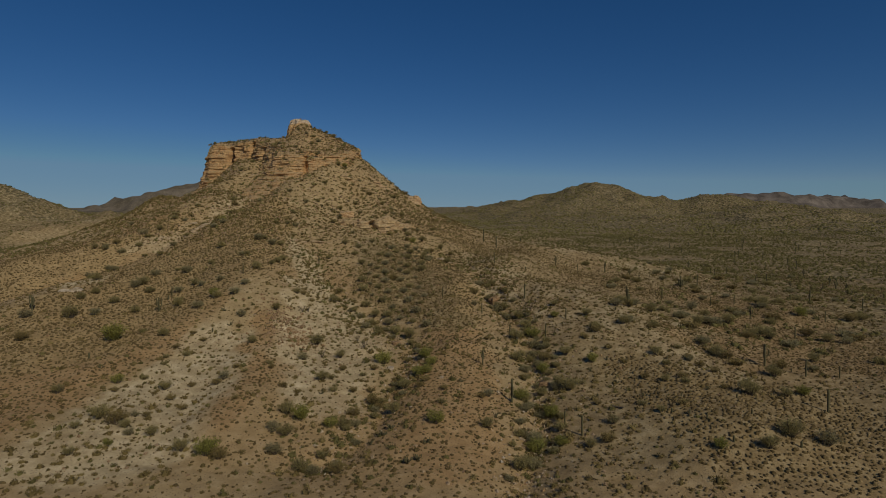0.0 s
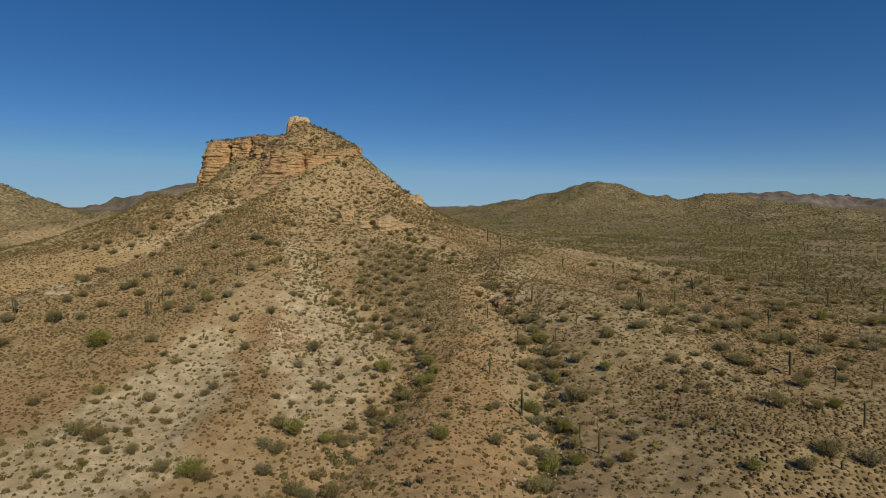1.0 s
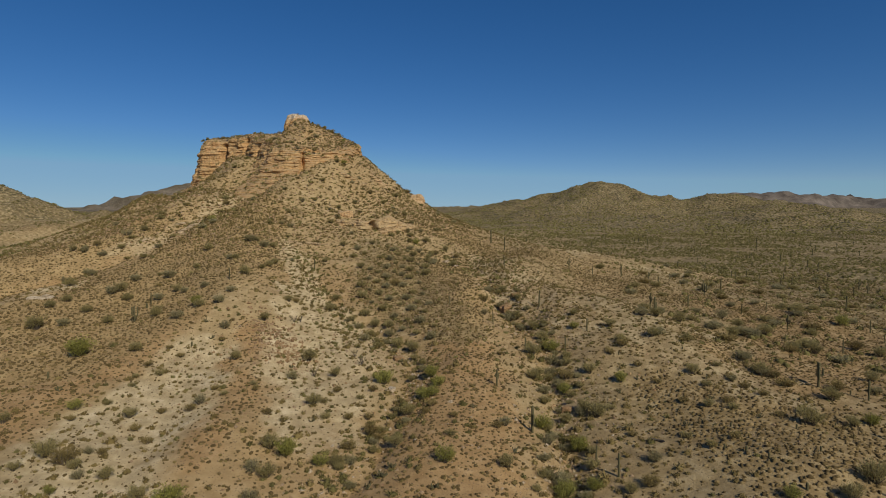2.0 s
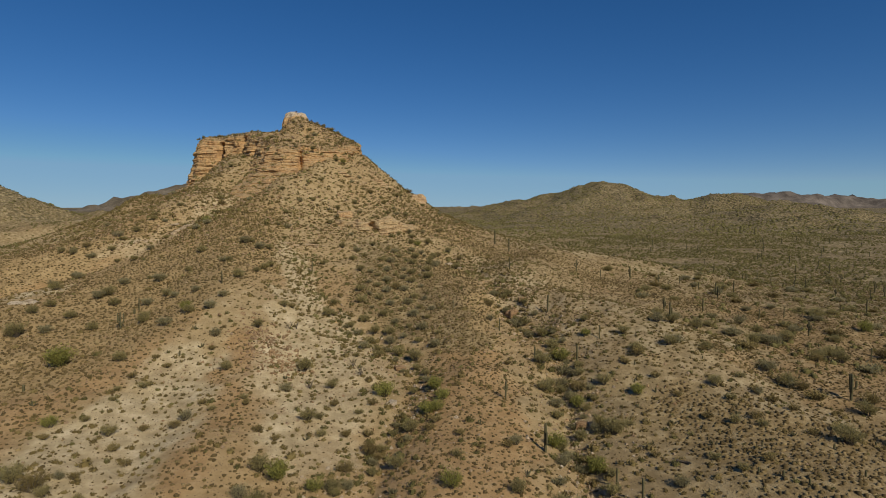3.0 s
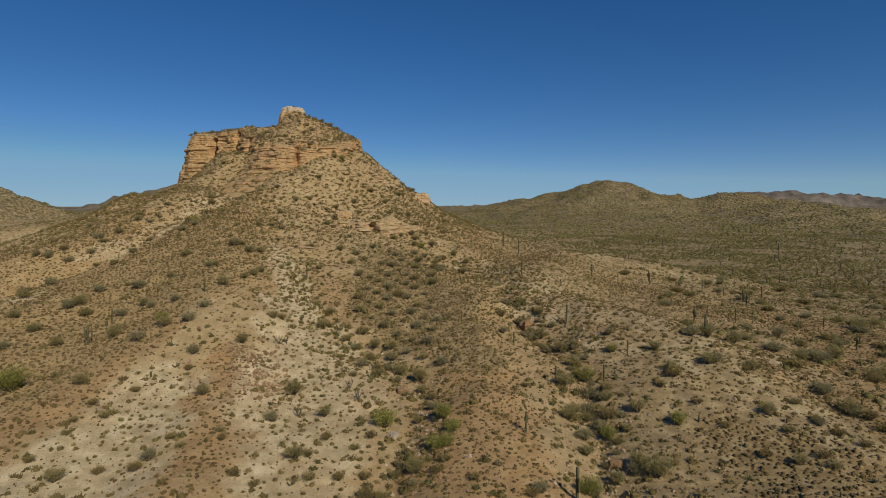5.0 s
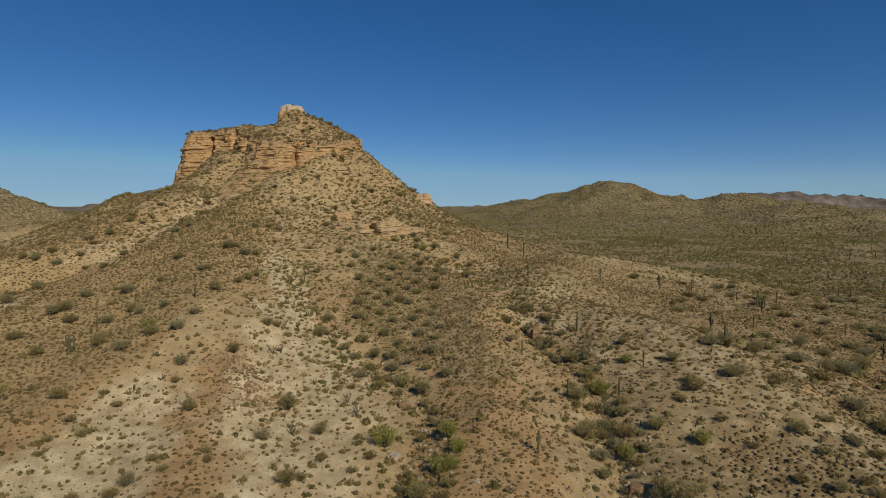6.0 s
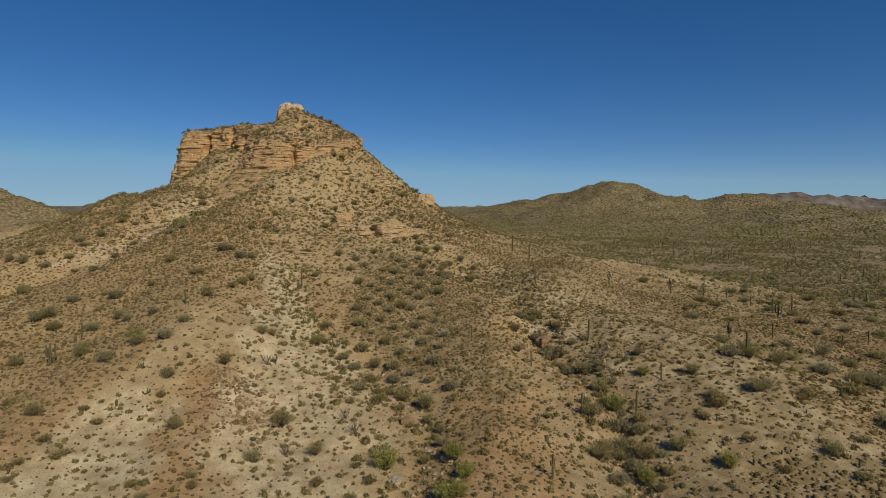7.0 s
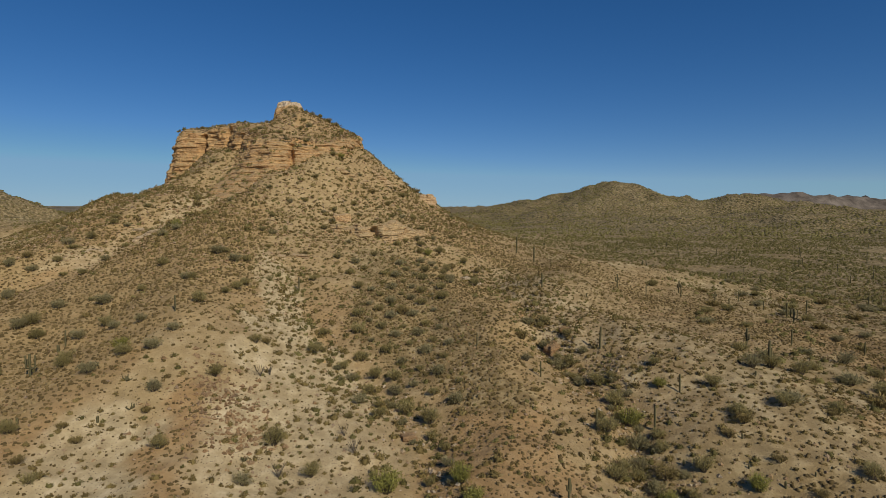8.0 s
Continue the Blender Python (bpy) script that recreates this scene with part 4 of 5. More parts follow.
BUSH_MIDDLE = [(-28.1, 133.3, 4.0), (-29, 123.7, 3.0), (-21.4, 126.7, 2.9), (-1.8, 116.7, 2.8), (-38.5, 158, 2.6), (-37, 159.2, 2.4), (-40.7, 144.9, 3.0), (-47.6, 139.1, 3.2),
               (-33.6, 115.6, 1.9), (-22.9, 113.9, 3.0), (-26, 98.3, 3.4), (-26.6, 91.9, 3.2), (-24.4, 91.3, 3.0), (-18, 95.3, 2.8), (-15.8, 95.5, 2.6), (-14.6, 100.4, 2.8), (-20, 82.3, 3.0), (-18, 81.5, 2.8),
               (-14.3, 80.9, 3.0), (-29.2, 164, 3.2), (-17, 158.3, 3.4), (-12.7, 152.5, 3.4), (-6.5, 142.8, 3.8), (0, 93.7, 3.4), (-7.6, 101.2, 3.0), (-12, 106.7, 3.6), (-6.2, 111.9, 3.0), (-24.6, 85.3, 3.2)]
BUSH_EAST = [(8.7, 93.9, 2.9), (9.9, 105.8, 2.6), (26.3, 111.3, 4.2), (20.3, 90.7, 2.8), (18.2, 128.6, 3.2), (24.9, 129, 4.0), (29.6, 128.6, 3.4), (22.4, 132.2, 3.4), (38.5, 135.8, 3.3),
             (38.7, 146.1, 3.2), (46.1, 139.3, 3.5), (48.6, 152.7, 4.0), (52.4, 153.7, 4.0), (31, 148.4, 2.6), (17.4, 178.7, 3.4), (11.8, 171.8, 3.6), (20.7, 171.6, 3.0), (30, 94.6, 2.6), (27.5, 89.4, 2.9), (24.6, 88.4, 2.4), (38.6, 95.7, 1.9),
             (16.5, 103.3, 2.7), (22.3, 155.1, 3.6), (24.1, 141.6, 4.4), (19.6, 138, 3.8), (35.2, 133.5, 2.4), (32.1, 154, 2.5), (10.9, 160.9, 2.6)]
BUSH_PLAIN = [(69.4, 149.9, 4.0), (74.4, 150.4, 4.4), (58.2, 103.4, 4.4), (68.8, 104.6, 3.0), (65.1, 103.6, 2.6), (73.1, 118.9, 3.6), (69.2, 114.6, 3.6), (63, 125.8, 2.9), (64.6, 124.4, 3.0), (84, 141.8, 4.0), (54.4, 85.1, 4.2), (59, 83.7, 4.2),
              (49.2, 81.8, 2.9), (42.4, 82.6, 2.6), (45.4, 110.9, 2.2), (77.8, 140.5, 3.1), (84.5, 125.2, 3.3), (103.2, 140.3, 4.0), (96.8, 146.6, 4.4), (81.2, 156.8, 4.2), (105, 181.6, 4.6), (76.3, 169.5, 4.8), (59.2, 156.2, 3.8), (109.2, 169.5, 4.4),
              (98.9, 141.7, 3.4), (121.4, 165, 4.8), (48.6, 124.4, 2.9), (54.6, 121.2, 2.3)]
BUSH_BUTTE = [(-60, 201.6, 2.6), (-55.3, 246.1, 3.0), (-49.3, 257.4, 2.6), (-43.4, 274.3, 3.2), (-53.2, 301.1, 3.2), (-31.4, 271.2, 3.6), (-42.2, 237.2, 2.8), (-40.8, 242.6, 2.5), (-43.5, 215.5, 3.2), (-34.5, 217.3, 3.0), (-24.8, 222.7, 2.7),
              (-54.7, 224.1, 2.8), (-58, 224.4, 2.5), (-83.2, 224.5, 3.4), (-90.1, 223.1, 3.0), (-84.2, 241.9, 3.2), (-104.6, 218.2, 3.4), (-109.2, 215.1, 3.8), (-114.6, 206.5, 3.3), (-120.1, 202.7, 3.0),
              (-20.9, 287.2, 3.4), (-13.1, 242, 3.3), (-3.6, 225.1, 3.5), (-9.3, 232.6, 3.3), (-26, 199.2, 3.1), (-13.6, 184.2, 3.5), (-37.5, 200.1, 2.5), (-40.2, 269.7, 2.8), (-16, 300, 3.6), (-101, 303, 2.6)]
BUSH_FRESH = [(-72.8, 128.6, 5.6), (-2.2, 124.3, 3.4), (-3.6, 116.5, 3.2), (-11.5, 123.8, 4.0), (16.4, 108.4, 3.4), (21.1, 102.1, 3.4), (16.4, 90.5, 3.6), (-33.8, 82.4, 3.8), (-23.4, 97, 3.8), (-1, 119.9, 2.8), (23.7, 124.3, 3.2), (34.6, 124.3, 3.0)]
BUSH_TOP = [(-108, 304, 2.4), (-104, 306, 3.0), (-99, 305, 3.2), (-96, 303, 2.4), (-91, 304, 2.2), (-86, 306, 2.6), (-66, 306, 2.4), (-60, 300, 2.6), (-55, 292, 2.4), (-50, 300, 2.8), (-70, 296, 2.2), (-64, 286, 2.2), (-78, 296, 2.4), (-46, 290, 2.2), (-6, 238, 3.4), (-2, 229.9, 3.6), (2, 236, 3.4), (-8, 225.9, 3.0), (6, 229.9, 3.2), (-12, 238, 3.0), (3.9, 208.5, 3.0), (-3, 213.5, 2.8)]
FLANK_SOFT = [(-70, 267.4, 2.1), (-65.4, 264.8, 2.8), (-42.1, 281, 2.7), (-85.1, 281.6, 2.2), (-59.9, 279.8, 2.6), (-45.8, 270.9, 3.3), (-57.3, 302.8, 3), (-25.2, 269.6, 3.4), (-25, 293.2, 3.2), (-15.7, 264.9, 3.1), (-50.9, 248.3, 2.5), (-12.2, 254.5, 3.3), (-16.7, 238.5, 2.4), (-26.7, 212.9, 2.3), (4.4, 221.9, 3), (-11.9, 232.4, 3.1), (-36, 257.1, 3.2), (-116.9, 204.1, 2.2), (-102, 225.1, 3.2), (-109.9, 253.8, 2.6), (-93.2, 215.2, 2.3), (-106.6, 206.8, 2.8), (-85.8, 245.3, 3.2), (-72.4, 194.3, 2.9), (-49.1, 183.6, 3.1), (-50.2, 174.8, 2.5), (-58.3, 236.7, 2.3)]
FLANK_SPARSE = [(-73, 269, 2.3), (-61.8, 265.7, 2.1), (-36.4, 274.6, 2.2), (-75.3, 279.5, 2.5), (-57.1, 282.4, 2.8), (-63.3, 250.1, 2.4), (-38.6, 267.6, 2.4), (-21.2, 269, 2.4), (-19.3, 261.5, 2.8), (-44.6, 246.6, 2), (-33.4, 230.3, 2.1), (-8.1, 249.8, 2.3), (-11.4, 225.7, 3), (-29.4, 216.5, 3.2), (-1.4, 296.8, 3.1), (6.4, 292.5, 3.2), (-125.6, 237.9, 2.6), (-111.1, 195, 3), (-98.2, 225.4, 2.4), (-112.8, 264.7, 2.9), (-95.6, 209.3, 3), (-81.3, 220.3, 3.3), (-75, 245.7, 2.2), (-61.4, 181.6, 2.8), (-83.6, 216.9, 3.1), (-46.5, 193.3, 2.1), (-110.6, 202.7, 3.2)]
FLANK_LOW = [(-72.9, 258.9, 3.1), (-55, 267.8, 2.6), (-93.6, 278.5, 3), (-65.6, 271.4, 2.7), (-60.4, 286.9, 3), (-82.4, 263.3, 2.9), (-33, 264.7, 2), (-19.4, 291, 2.4), (-22.9, 260, 2.7), (-41.6, 249.2, 3), (-29.8, 208.9, 2.9), (-1.9, 255.4, 2.9), (-20.6, 210.3, 3), (-19.2, 235.5, 2.9), (-9.3, 293.5, 2.6), (-32.8, 250.7, 2.1), (-106.6, 213.5, 2.7), (-103.3, 228.6, 2.4), (-96.8, 235.1, 2.8), (-105.2, 257.6, 2.3), (-95.9, 200.1, 3.1), (-84, 236.4, 2.3), (-78.3, 256.8, 3.4), (-54.2, 199, 3.4), (-80.3, 178.3, 2.1), (-53.6, 215.9, 2.3), (-102.6, 202.8, 2.2)]
SHRUB_PALE = [(-56.5, 118.8, 1.8), (-52.8, 129.0, 1.9), (-56.4, 123.5, 2.1), (-55.2, 115.2, 1.8), (-46.8, 108.2, 1.9), (-40.7, 115.5, 1.9), (-38.2, 113.0, 1.7), (-35.2, 99.1, 1.7), (-47.7, 101.8, 2.2), (-56.1, 109.1, 1.9), (-58.5, 103.3, 1.8), (-44.0, 98.0, 2.1), (-52.8, 120.4, 2.5), (-29.2, 107.7, 2.1), (-26.2, 106.5, 1.8), (-34.5, 117.5, 1.9), (-46.9, 135.6, 1.9), (-55.7, 130.8, 1.8), (-15.1, 117.2, 1.9), (-16.3, 110.3, 2.1), (-12.9, 111.3, 2.1), (-21.3, 114.6, 2.2), (-19.6, 119.2, 2.2), (-13.1, 120.4, 2.2), (-8.8, 112.0, 2.1), (-2.1, 112.9, 2.2), (-3.2, 110.6, 2.2), (-4.5, 119.4, 1.9)]
SHRUB_EAST = [(1.0, 101.4, 2.1), (8.6, 104.6, 2.2), (-10.8, 105.1, 2.2), (-19.9, 109.4, 2.3), (1.6, 107.7, 1.9), (12.2, 136.0, 1.8), (39.2, 137.9, 2.1), (47.2, 139.8, 2.1), (51.8, 136.9, 2.1), (49.5, 126.1, 2.1), (40.9, 122.2, 2.1), (55.9, 118.7, 2.4), (49.0, 119.3, 2.3), (42.2, 113.6, 2.2), (49.0, 111.7, 2.3), (48.8, 109.2, 2.3), (55.0, 106.8, 1.9), (57.2, 115.2, 2.2), (37.0, 100.2, 2.2), (43.2, 97.9, 2.2), (29.7, 102.9, 1.9), (29.4, 113.7, 2.2), (20.5, 105.3, 2.3), (54.9, 122.0, 2.3), (54.8, 127.4, 2.2), (39.2, 128.1, 2.2)]
BUSH_SOFT = [(97.2, 213.9, 4.2), (91.7, 229.8, 4.2), (55.1, 169.3, 4.0), (58.0, 165.2, 4.2), (65.1, 162.1, 3.6), (76.5, 155.2, 4.0), (108.1, 194.0, 4.2), (89.8, 167.7, 4.0), (77.2, 162.1, 3.6), (47.8, 140.1, 4.2), (116.5, 191.8, 4.0), (103.2, 179.0, 4.0), (53.5, 138.2, 4.0), (67.4, 155.6, 4.0), (38.9, 138.0, 3.8), (105.0, 255.4, 4.0), (65.9, 207.7, 4.0), (138.3, 248.3, 4.0), (95.5, 160.3, 4.0), (90.7, 192.4, 3.8), (160.0, 333.3, 4.0), (98.1, 260.5, 3.6), (182.9, 324.6, 4.0), (179.6, 286.3, 4.0), (126.3, 197.7, 4.0), (63.5, 134.0, 4.8), (63.5, 127.5, 5.0), (73.4, 152.9, 5.0), (80.2, 143.7, 4.6)]
BUSH_SLOPE = [(-61.8, 200.2, 3.6), (-72.9, 194.7, 2.9), (-72.1, 160.3, 3.0), (-56.3, 146.8, 3.0), (-52.0, 147.7, 2.9), (-66.8, 147.8, 2.9), (-59.9, 143.4, 3.0), (-77.2, 146.6, 2.9), (-86.3, 164.5, 3.6), (-52.0, 165.8, 3.6), (-76.5, 175.7, 3.6), (-70.7, 180.4, 2.4), (-116.2, 202.5, 3.0), (-102.4, 172.7, 3.6), (-103.4, 184.5, 2.7), (-94.1, 158.5, 2.9), (-86.0, 144.3, 3.0), (-61.8, 129.1, 3.0), (-60.4, 160.3, 2.4), (-49.7, 179.9, 2.9), (-56.0, 196.2, 3.4), (-59.1, 179.5, 2.5), (-85.7, 175.2, 3.0), (-95.5, 154.2, 3.0), (-66.3, 161.8, 2.4), (-81.0, 162.1, 3.0), (-51.5, 154.1, 2.4), (-85.9, 152.8, 3.0)]
for n, places in enumerate((BUSH_WEST, BUSH_MIDDLE, BUSH_EAST, BUSH_PLAIN, BUSH_BUTTE, BUSH_TOP)):
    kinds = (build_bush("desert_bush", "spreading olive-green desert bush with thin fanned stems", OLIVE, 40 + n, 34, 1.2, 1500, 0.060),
             build_bush("green_bush", "rounded fresh green bush beside bare soil", FRESH, 60 + n, 30, 1.3, 1700, 0.056, 0.15),
             build_bush("grey_bush", "sparse grey-green bush with bare twigs", GREY, 80 + n, 32, 1.05, 1100, 0.058),
             build_bush("brown_bush", "dense low brownish bush", SCRUB, 100 + n, 30, 0.95, 1300, 0.060))
    order = (0, 2, 0, 1, 0, 3, 0, 2, 3, 0)
    split = [[], [], [], []]
    for i, p in enumerate(places):
        split[order[i % 10]].append(p)
    for template, some in zip(kinds, split):
        place_all(template, some, 2.0)

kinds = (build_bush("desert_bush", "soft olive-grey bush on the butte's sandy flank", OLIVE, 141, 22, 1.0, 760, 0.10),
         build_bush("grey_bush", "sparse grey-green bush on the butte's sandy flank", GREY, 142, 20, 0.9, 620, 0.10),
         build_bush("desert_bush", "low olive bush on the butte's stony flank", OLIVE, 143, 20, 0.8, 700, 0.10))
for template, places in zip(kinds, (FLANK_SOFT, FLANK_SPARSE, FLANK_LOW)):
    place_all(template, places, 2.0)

kinds = (build_bush("grey_bush", "soft grey-green bush fanning up from the brown gravel slope", GREY, 181, 26, 1.15, 1300, 0.075),
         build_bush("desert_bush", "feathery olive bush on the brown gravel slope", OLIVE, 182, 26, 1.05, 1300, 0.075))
for n, template in enumerate(kinds):
    place_all(template, BUSH_SLOPE[n::2], 2.0)
kinds = (build_bush("brown_bush", "knee-high twiggy brown shrub on pale bare soil", SCRUB, 191, 24, 0.85, 620, 0.085),
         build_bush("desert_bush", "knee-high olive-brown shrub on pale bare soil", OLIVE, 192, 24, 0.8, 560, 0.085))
for places in (SHRUB_PALE, SHRUB_EAST):
    for template, some in zip(kinds, ([p for n, p in enumerate(places) if n % 3], places[::3])):
        for x, y, size in some:
            if template.scale[0] == 1.0:
                template.matrix_basis = stand(x, y, size, 2.0, rng.random() * 6.28)
            else:
                copy_thing(template, stand(x, y, size, 2.0, rng.random() * 6.28) @ Matrix.Diagonal((*(1 / k for k in template.scale), 1)))
kinds = (build_bush("desert_bush", "broad feathery olive bush on the brown plain", OLIVE, 195, 34, 0.75, 1300, 0.062),
         build_bush("grey_bush", "broad feathery grey bush on the brown plain", GREY, 196, 34, 0.7, 1200, 0.062))
for n, template in enumerate(kinds):
    place_all(template, BUSH_SOFT[n::2], 2.0)
BUSH_FLAT = [(60 + 84 * u + 7 * math.sin(41 * n), 108 + 150 * ((n * 0.618) % 1.0) + 5 * math.sin(17 * n), 2.6 + 2.2 * abs(math.sin(29 * n))) for n, u in enumerate(np.linspace(0, 1, 44))]
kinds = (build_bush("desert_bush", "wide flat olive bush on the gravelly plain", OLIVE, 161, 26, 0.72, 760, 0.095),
         build_bush("grey_bush", "wide flat grey-olive bush on the gravelly plain", GREY, 162, 26, 0.66, 700, 0.095),
         build_bush("brown_bush", "wide flat brownish bush on the gravelly plain", SCRUB, 163, 26, 0.6, 700, 0.095))
for n, template in enumerate(kinds):
    place_all(template, BUSH_FLAT[n::3], 2.0)
BUSH_FOLD = [(-9 - 5 * math.sin(3 * u) + 20 * (((n * 0.618) % 1.0) - 0.5), 142 + 82 * u, 1.6 + 1.8 * abs(math.sin(31 * n)) ** 2) for n, u in enumerate(np.linspace(0, 1, 70))]
kinds = (build_bush("desert_bush", "rounded olive bush in the stony fold below the butte", OLIVE, 171, 24, 1.0, 620, 0.10),
         build_bush("grey_bush", "twiggy grey-olive bush in the stony fold below the butte", GREY, 172, 24, 0.95, 560, 0.10))
for n, template in enumerate(kinds):
    place_all(template, BUSH_FOLD[n::2], 2.0)


def along(line, count, y0, y1, spread, low, high):
    """Places strewn along a line of the plan, with sizes from low to high."""
    pts = np.array([q[:2] for q in line if y0 - 14 <= q[1] <= y1 + 14])[::-1]
    y = np.linspace(y0, y1, count) + rng.normal(size=count)
    x = np.interp(y, pts[:, 1], pts[:, 0]) + spread * rng.uniform(-1, 1, count)
    return list(zip(x.tolist(), y.tolist(), (low + (high - low) * rng.random(count) ** 1.5).tolist()))


BUSH_GULLY = along(GULLY_EAST, 58, 82, 178, 4.2, 1.6, 4.0) + along(GULLY_MAIN, 28, 84, 172, 2.2, 1.3, 2.8)
place_all(build_bush("grey_bush", "grey-green bush crowding the stony gully", GREY, 151, 26, 1.0, 900, 0.085), BUSH_GULLY[::2], 2.0)
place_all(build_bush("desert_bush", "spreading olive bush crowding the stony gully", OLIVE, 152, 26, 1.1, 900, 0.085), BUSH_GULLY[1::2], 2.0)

# tufts rooted on the ledges of the cliff
x, y = scatter(1500, -118, -38, 248, 300)
hits = [CLIFF.ray_cast((px, py, 110), (0, 0, -1)) for px, py in zip(x, y)]
keep = np.array([h[0] is not None and h[1].z > 0.35 and h[0].z > ground_z(px, py) + 0.2 for h, px, py in zip(hits, x, y)])
x, y, z = x[keep], y[keep], np.array([h[0].z for h, k in zip(hits, keep) if k])
w = 0.7 + 1.5 * rng.random(len(x)) ** 3
stuff("ledge_scrub", "small olive shrubs rooted on the sandstone ledges", "shrub",
      tuft_mesh("ledge_scrub", x, y, w, w * 0.6, 16, w * 0.22, GREENERY, np.clip(0.6 + 0.2 * rng.normal(size=len(x)), 0, 1), z))

place_all(build_bush("green_bush", "bright yellow-green bush, fuller than its neighbours", FRESH, 131, 30, 1.35, 2200, 0.062, 0.2), BUSH_FRESH, 2.0)


# ---- ocotillos, chollas and a fallen cactus ----
def build_ocotillo():
    """A fan of long bare wands, two metres high at the origin."""
    r = np.random.default_rng(7)
    thing = new("ocotillo")
    tagged(thing, "bare ocotillo with long thin fanned wands", "shrub", "ocotillos on the pale slope")
    for k in range(13):
        a, lean, h = r.random() * 6.28, 0.25 + 0.75 * r.random(), 1.6 + 0.5 * r.random()
        pts = [(0.05 * math.cos(a) + lean * math.cos(a) * u ** 1.2, 0.05 * math.sin(a) + lean * math.sin(a) * u ** 1.2, h * u - 0.05) for u in np.linspace(0, 1, 6)]
        v, f = ribbed_tube(pts, 0.03, 3)
        ob = new("wand", mesh_from("wand", v, f, TWIG))
        ob.parent = thing
    return thing


place_all(build_ocotillo(), [(-16.7, 131.9, 2.2), (-35, 149.4, 2.0), (-25.4, 126.1, 2.0), (-18.9, 136.8, 1.8), (-33.9, 151, 1.8)], 2.0)


def build_cholla():
    """A low cactus of many short upright joints, one metre high at the origin."""
    r = np.random.default_rng(9)
    thing = new("cholla")
    tagged(thing, "low dark cholla cactus of short crowded joints", "cactus", "chollas on the gravel slopes")
    for k in range(12):
        a, reach, h = r.random() * 6.28, 0.15 + 0.55 * r.random(), 0.45 + 0.5 * r.random()
        pts = [(reach * math.cos(a) * min(1.0, u * 1.6), reach * math.sin(a) * min(1.0, u * 1.6), h * u - 0.05) for u in (0.0, 0.2, 0.4, 0.62, 0.8, 0.92, 0.98, 1.0)]
        v, f = ribbed_tube(pts, 0.07, 5)
        ob = new("joint", mesh_from("joint", v, f, CACTUS, smooth=True))
        ob.parent = thing
    return thing


CHOLLA = [(-8.6, 92.3, 1.0), (-4.3, 82.6, 1.2), (-7.5, 94.3, 1.0), (-2.8, 83.4, 1.1), (-10.5, 90, 0.8), (-1.5, 88, 0.9), (10.5, 98, 0.9), (-52.2, 140.5, 1.0), (-49.1, 135.4, 0.9),
          (-60, 145, 1.1), (-30.4, 128.5, 0.8), (32.9, 119.7, 0.8), (39.2, 105.1, 0.8), (36.6, 113.4, 0.8), (47.4, 114, 0.8), (-66.1, 112.1, 0.9), (-22, 108.1, 0.8), (5, 110, 0.8), (51.6, 106.1, 0.8), (30.4, 106.8, 0.8)]
place_all(build_cholla(), CHOLLA, 1.0)


def build_fallen():
    v, f = ribbed_tube([(1.9 * u - 0.9, 0.25 * math.sin(3 * u), 0.16 + 0.55 * max(0.0, u - 0.55)) for u in np.linspace(0, 1, 12)], 0.14, 7)
    thing = new("fallen_cactus", mesh_from("fallen_cactus", v, f, TWIG))
    return tagged(thing, "dead grey cactus trunk lying bent on the ground", "cactus")


place_all(build_fallen(), [(32.5, 100.1, 2.4)], 2.0)

# ---- rocks ----
def build_rock(name, label, seed, size, pale=0.0, mat=ROCK, detail=4):
    """A weathered block of bedded stone at the origin, one metre across before its size."""
    bm = bmesh.new()
    bmesh.ops.create_icosphere(bm, subdivisions=detail, radius=0.5)
    off = Vector((seed * 7.1, seed * 3.3, seed * 1.7))
    for v in bm.verts:
        p = v.co.copy()
        k = max(abs(p.x), abs(p.y), abs(p.z)) / 0.5
        p = p.lerp(p / k, 0.75)
        w = Vector((p.x * size[0], p.y * size[1], p.z * size[2]))
        push = 0.16 * noise.noise(w * 0.35 + off) + 0.08 * noise.noise(w * 1.1 + off)
        bed = math.floor(w.z / 0.9 + 0.4 * noise.noise(w * 0.2 + off))
        push += 0.07 * noise.noise(Vector((bed * 3.7, p.x * 1.5, p.y * 1.5)) + off)
        p *= 1 + 2.2 * push
        v.co = Vector((p.x * size[0], p.y * size[1], p.z * size[2]))
    me = bpy.data.meshes.new(name)
    bm.to_mesh(me)
    bm.free()
    me.attributes.new("pale", "FLOAT", "POINT").data.foreach_set("value", np.full(len(me.vertices), pale, np.float32))
    me.materials.append(mat)
    return tagged(new(name, me), label, "rock", "rock outcrops")


def set_rock(ob, x, y, turn, lift):
    z = float(ground_z(np.array([x]), np.array([y]))[0])
    ob.matrix_basis = pose(x, y, z + lift, 0, 0, turn)


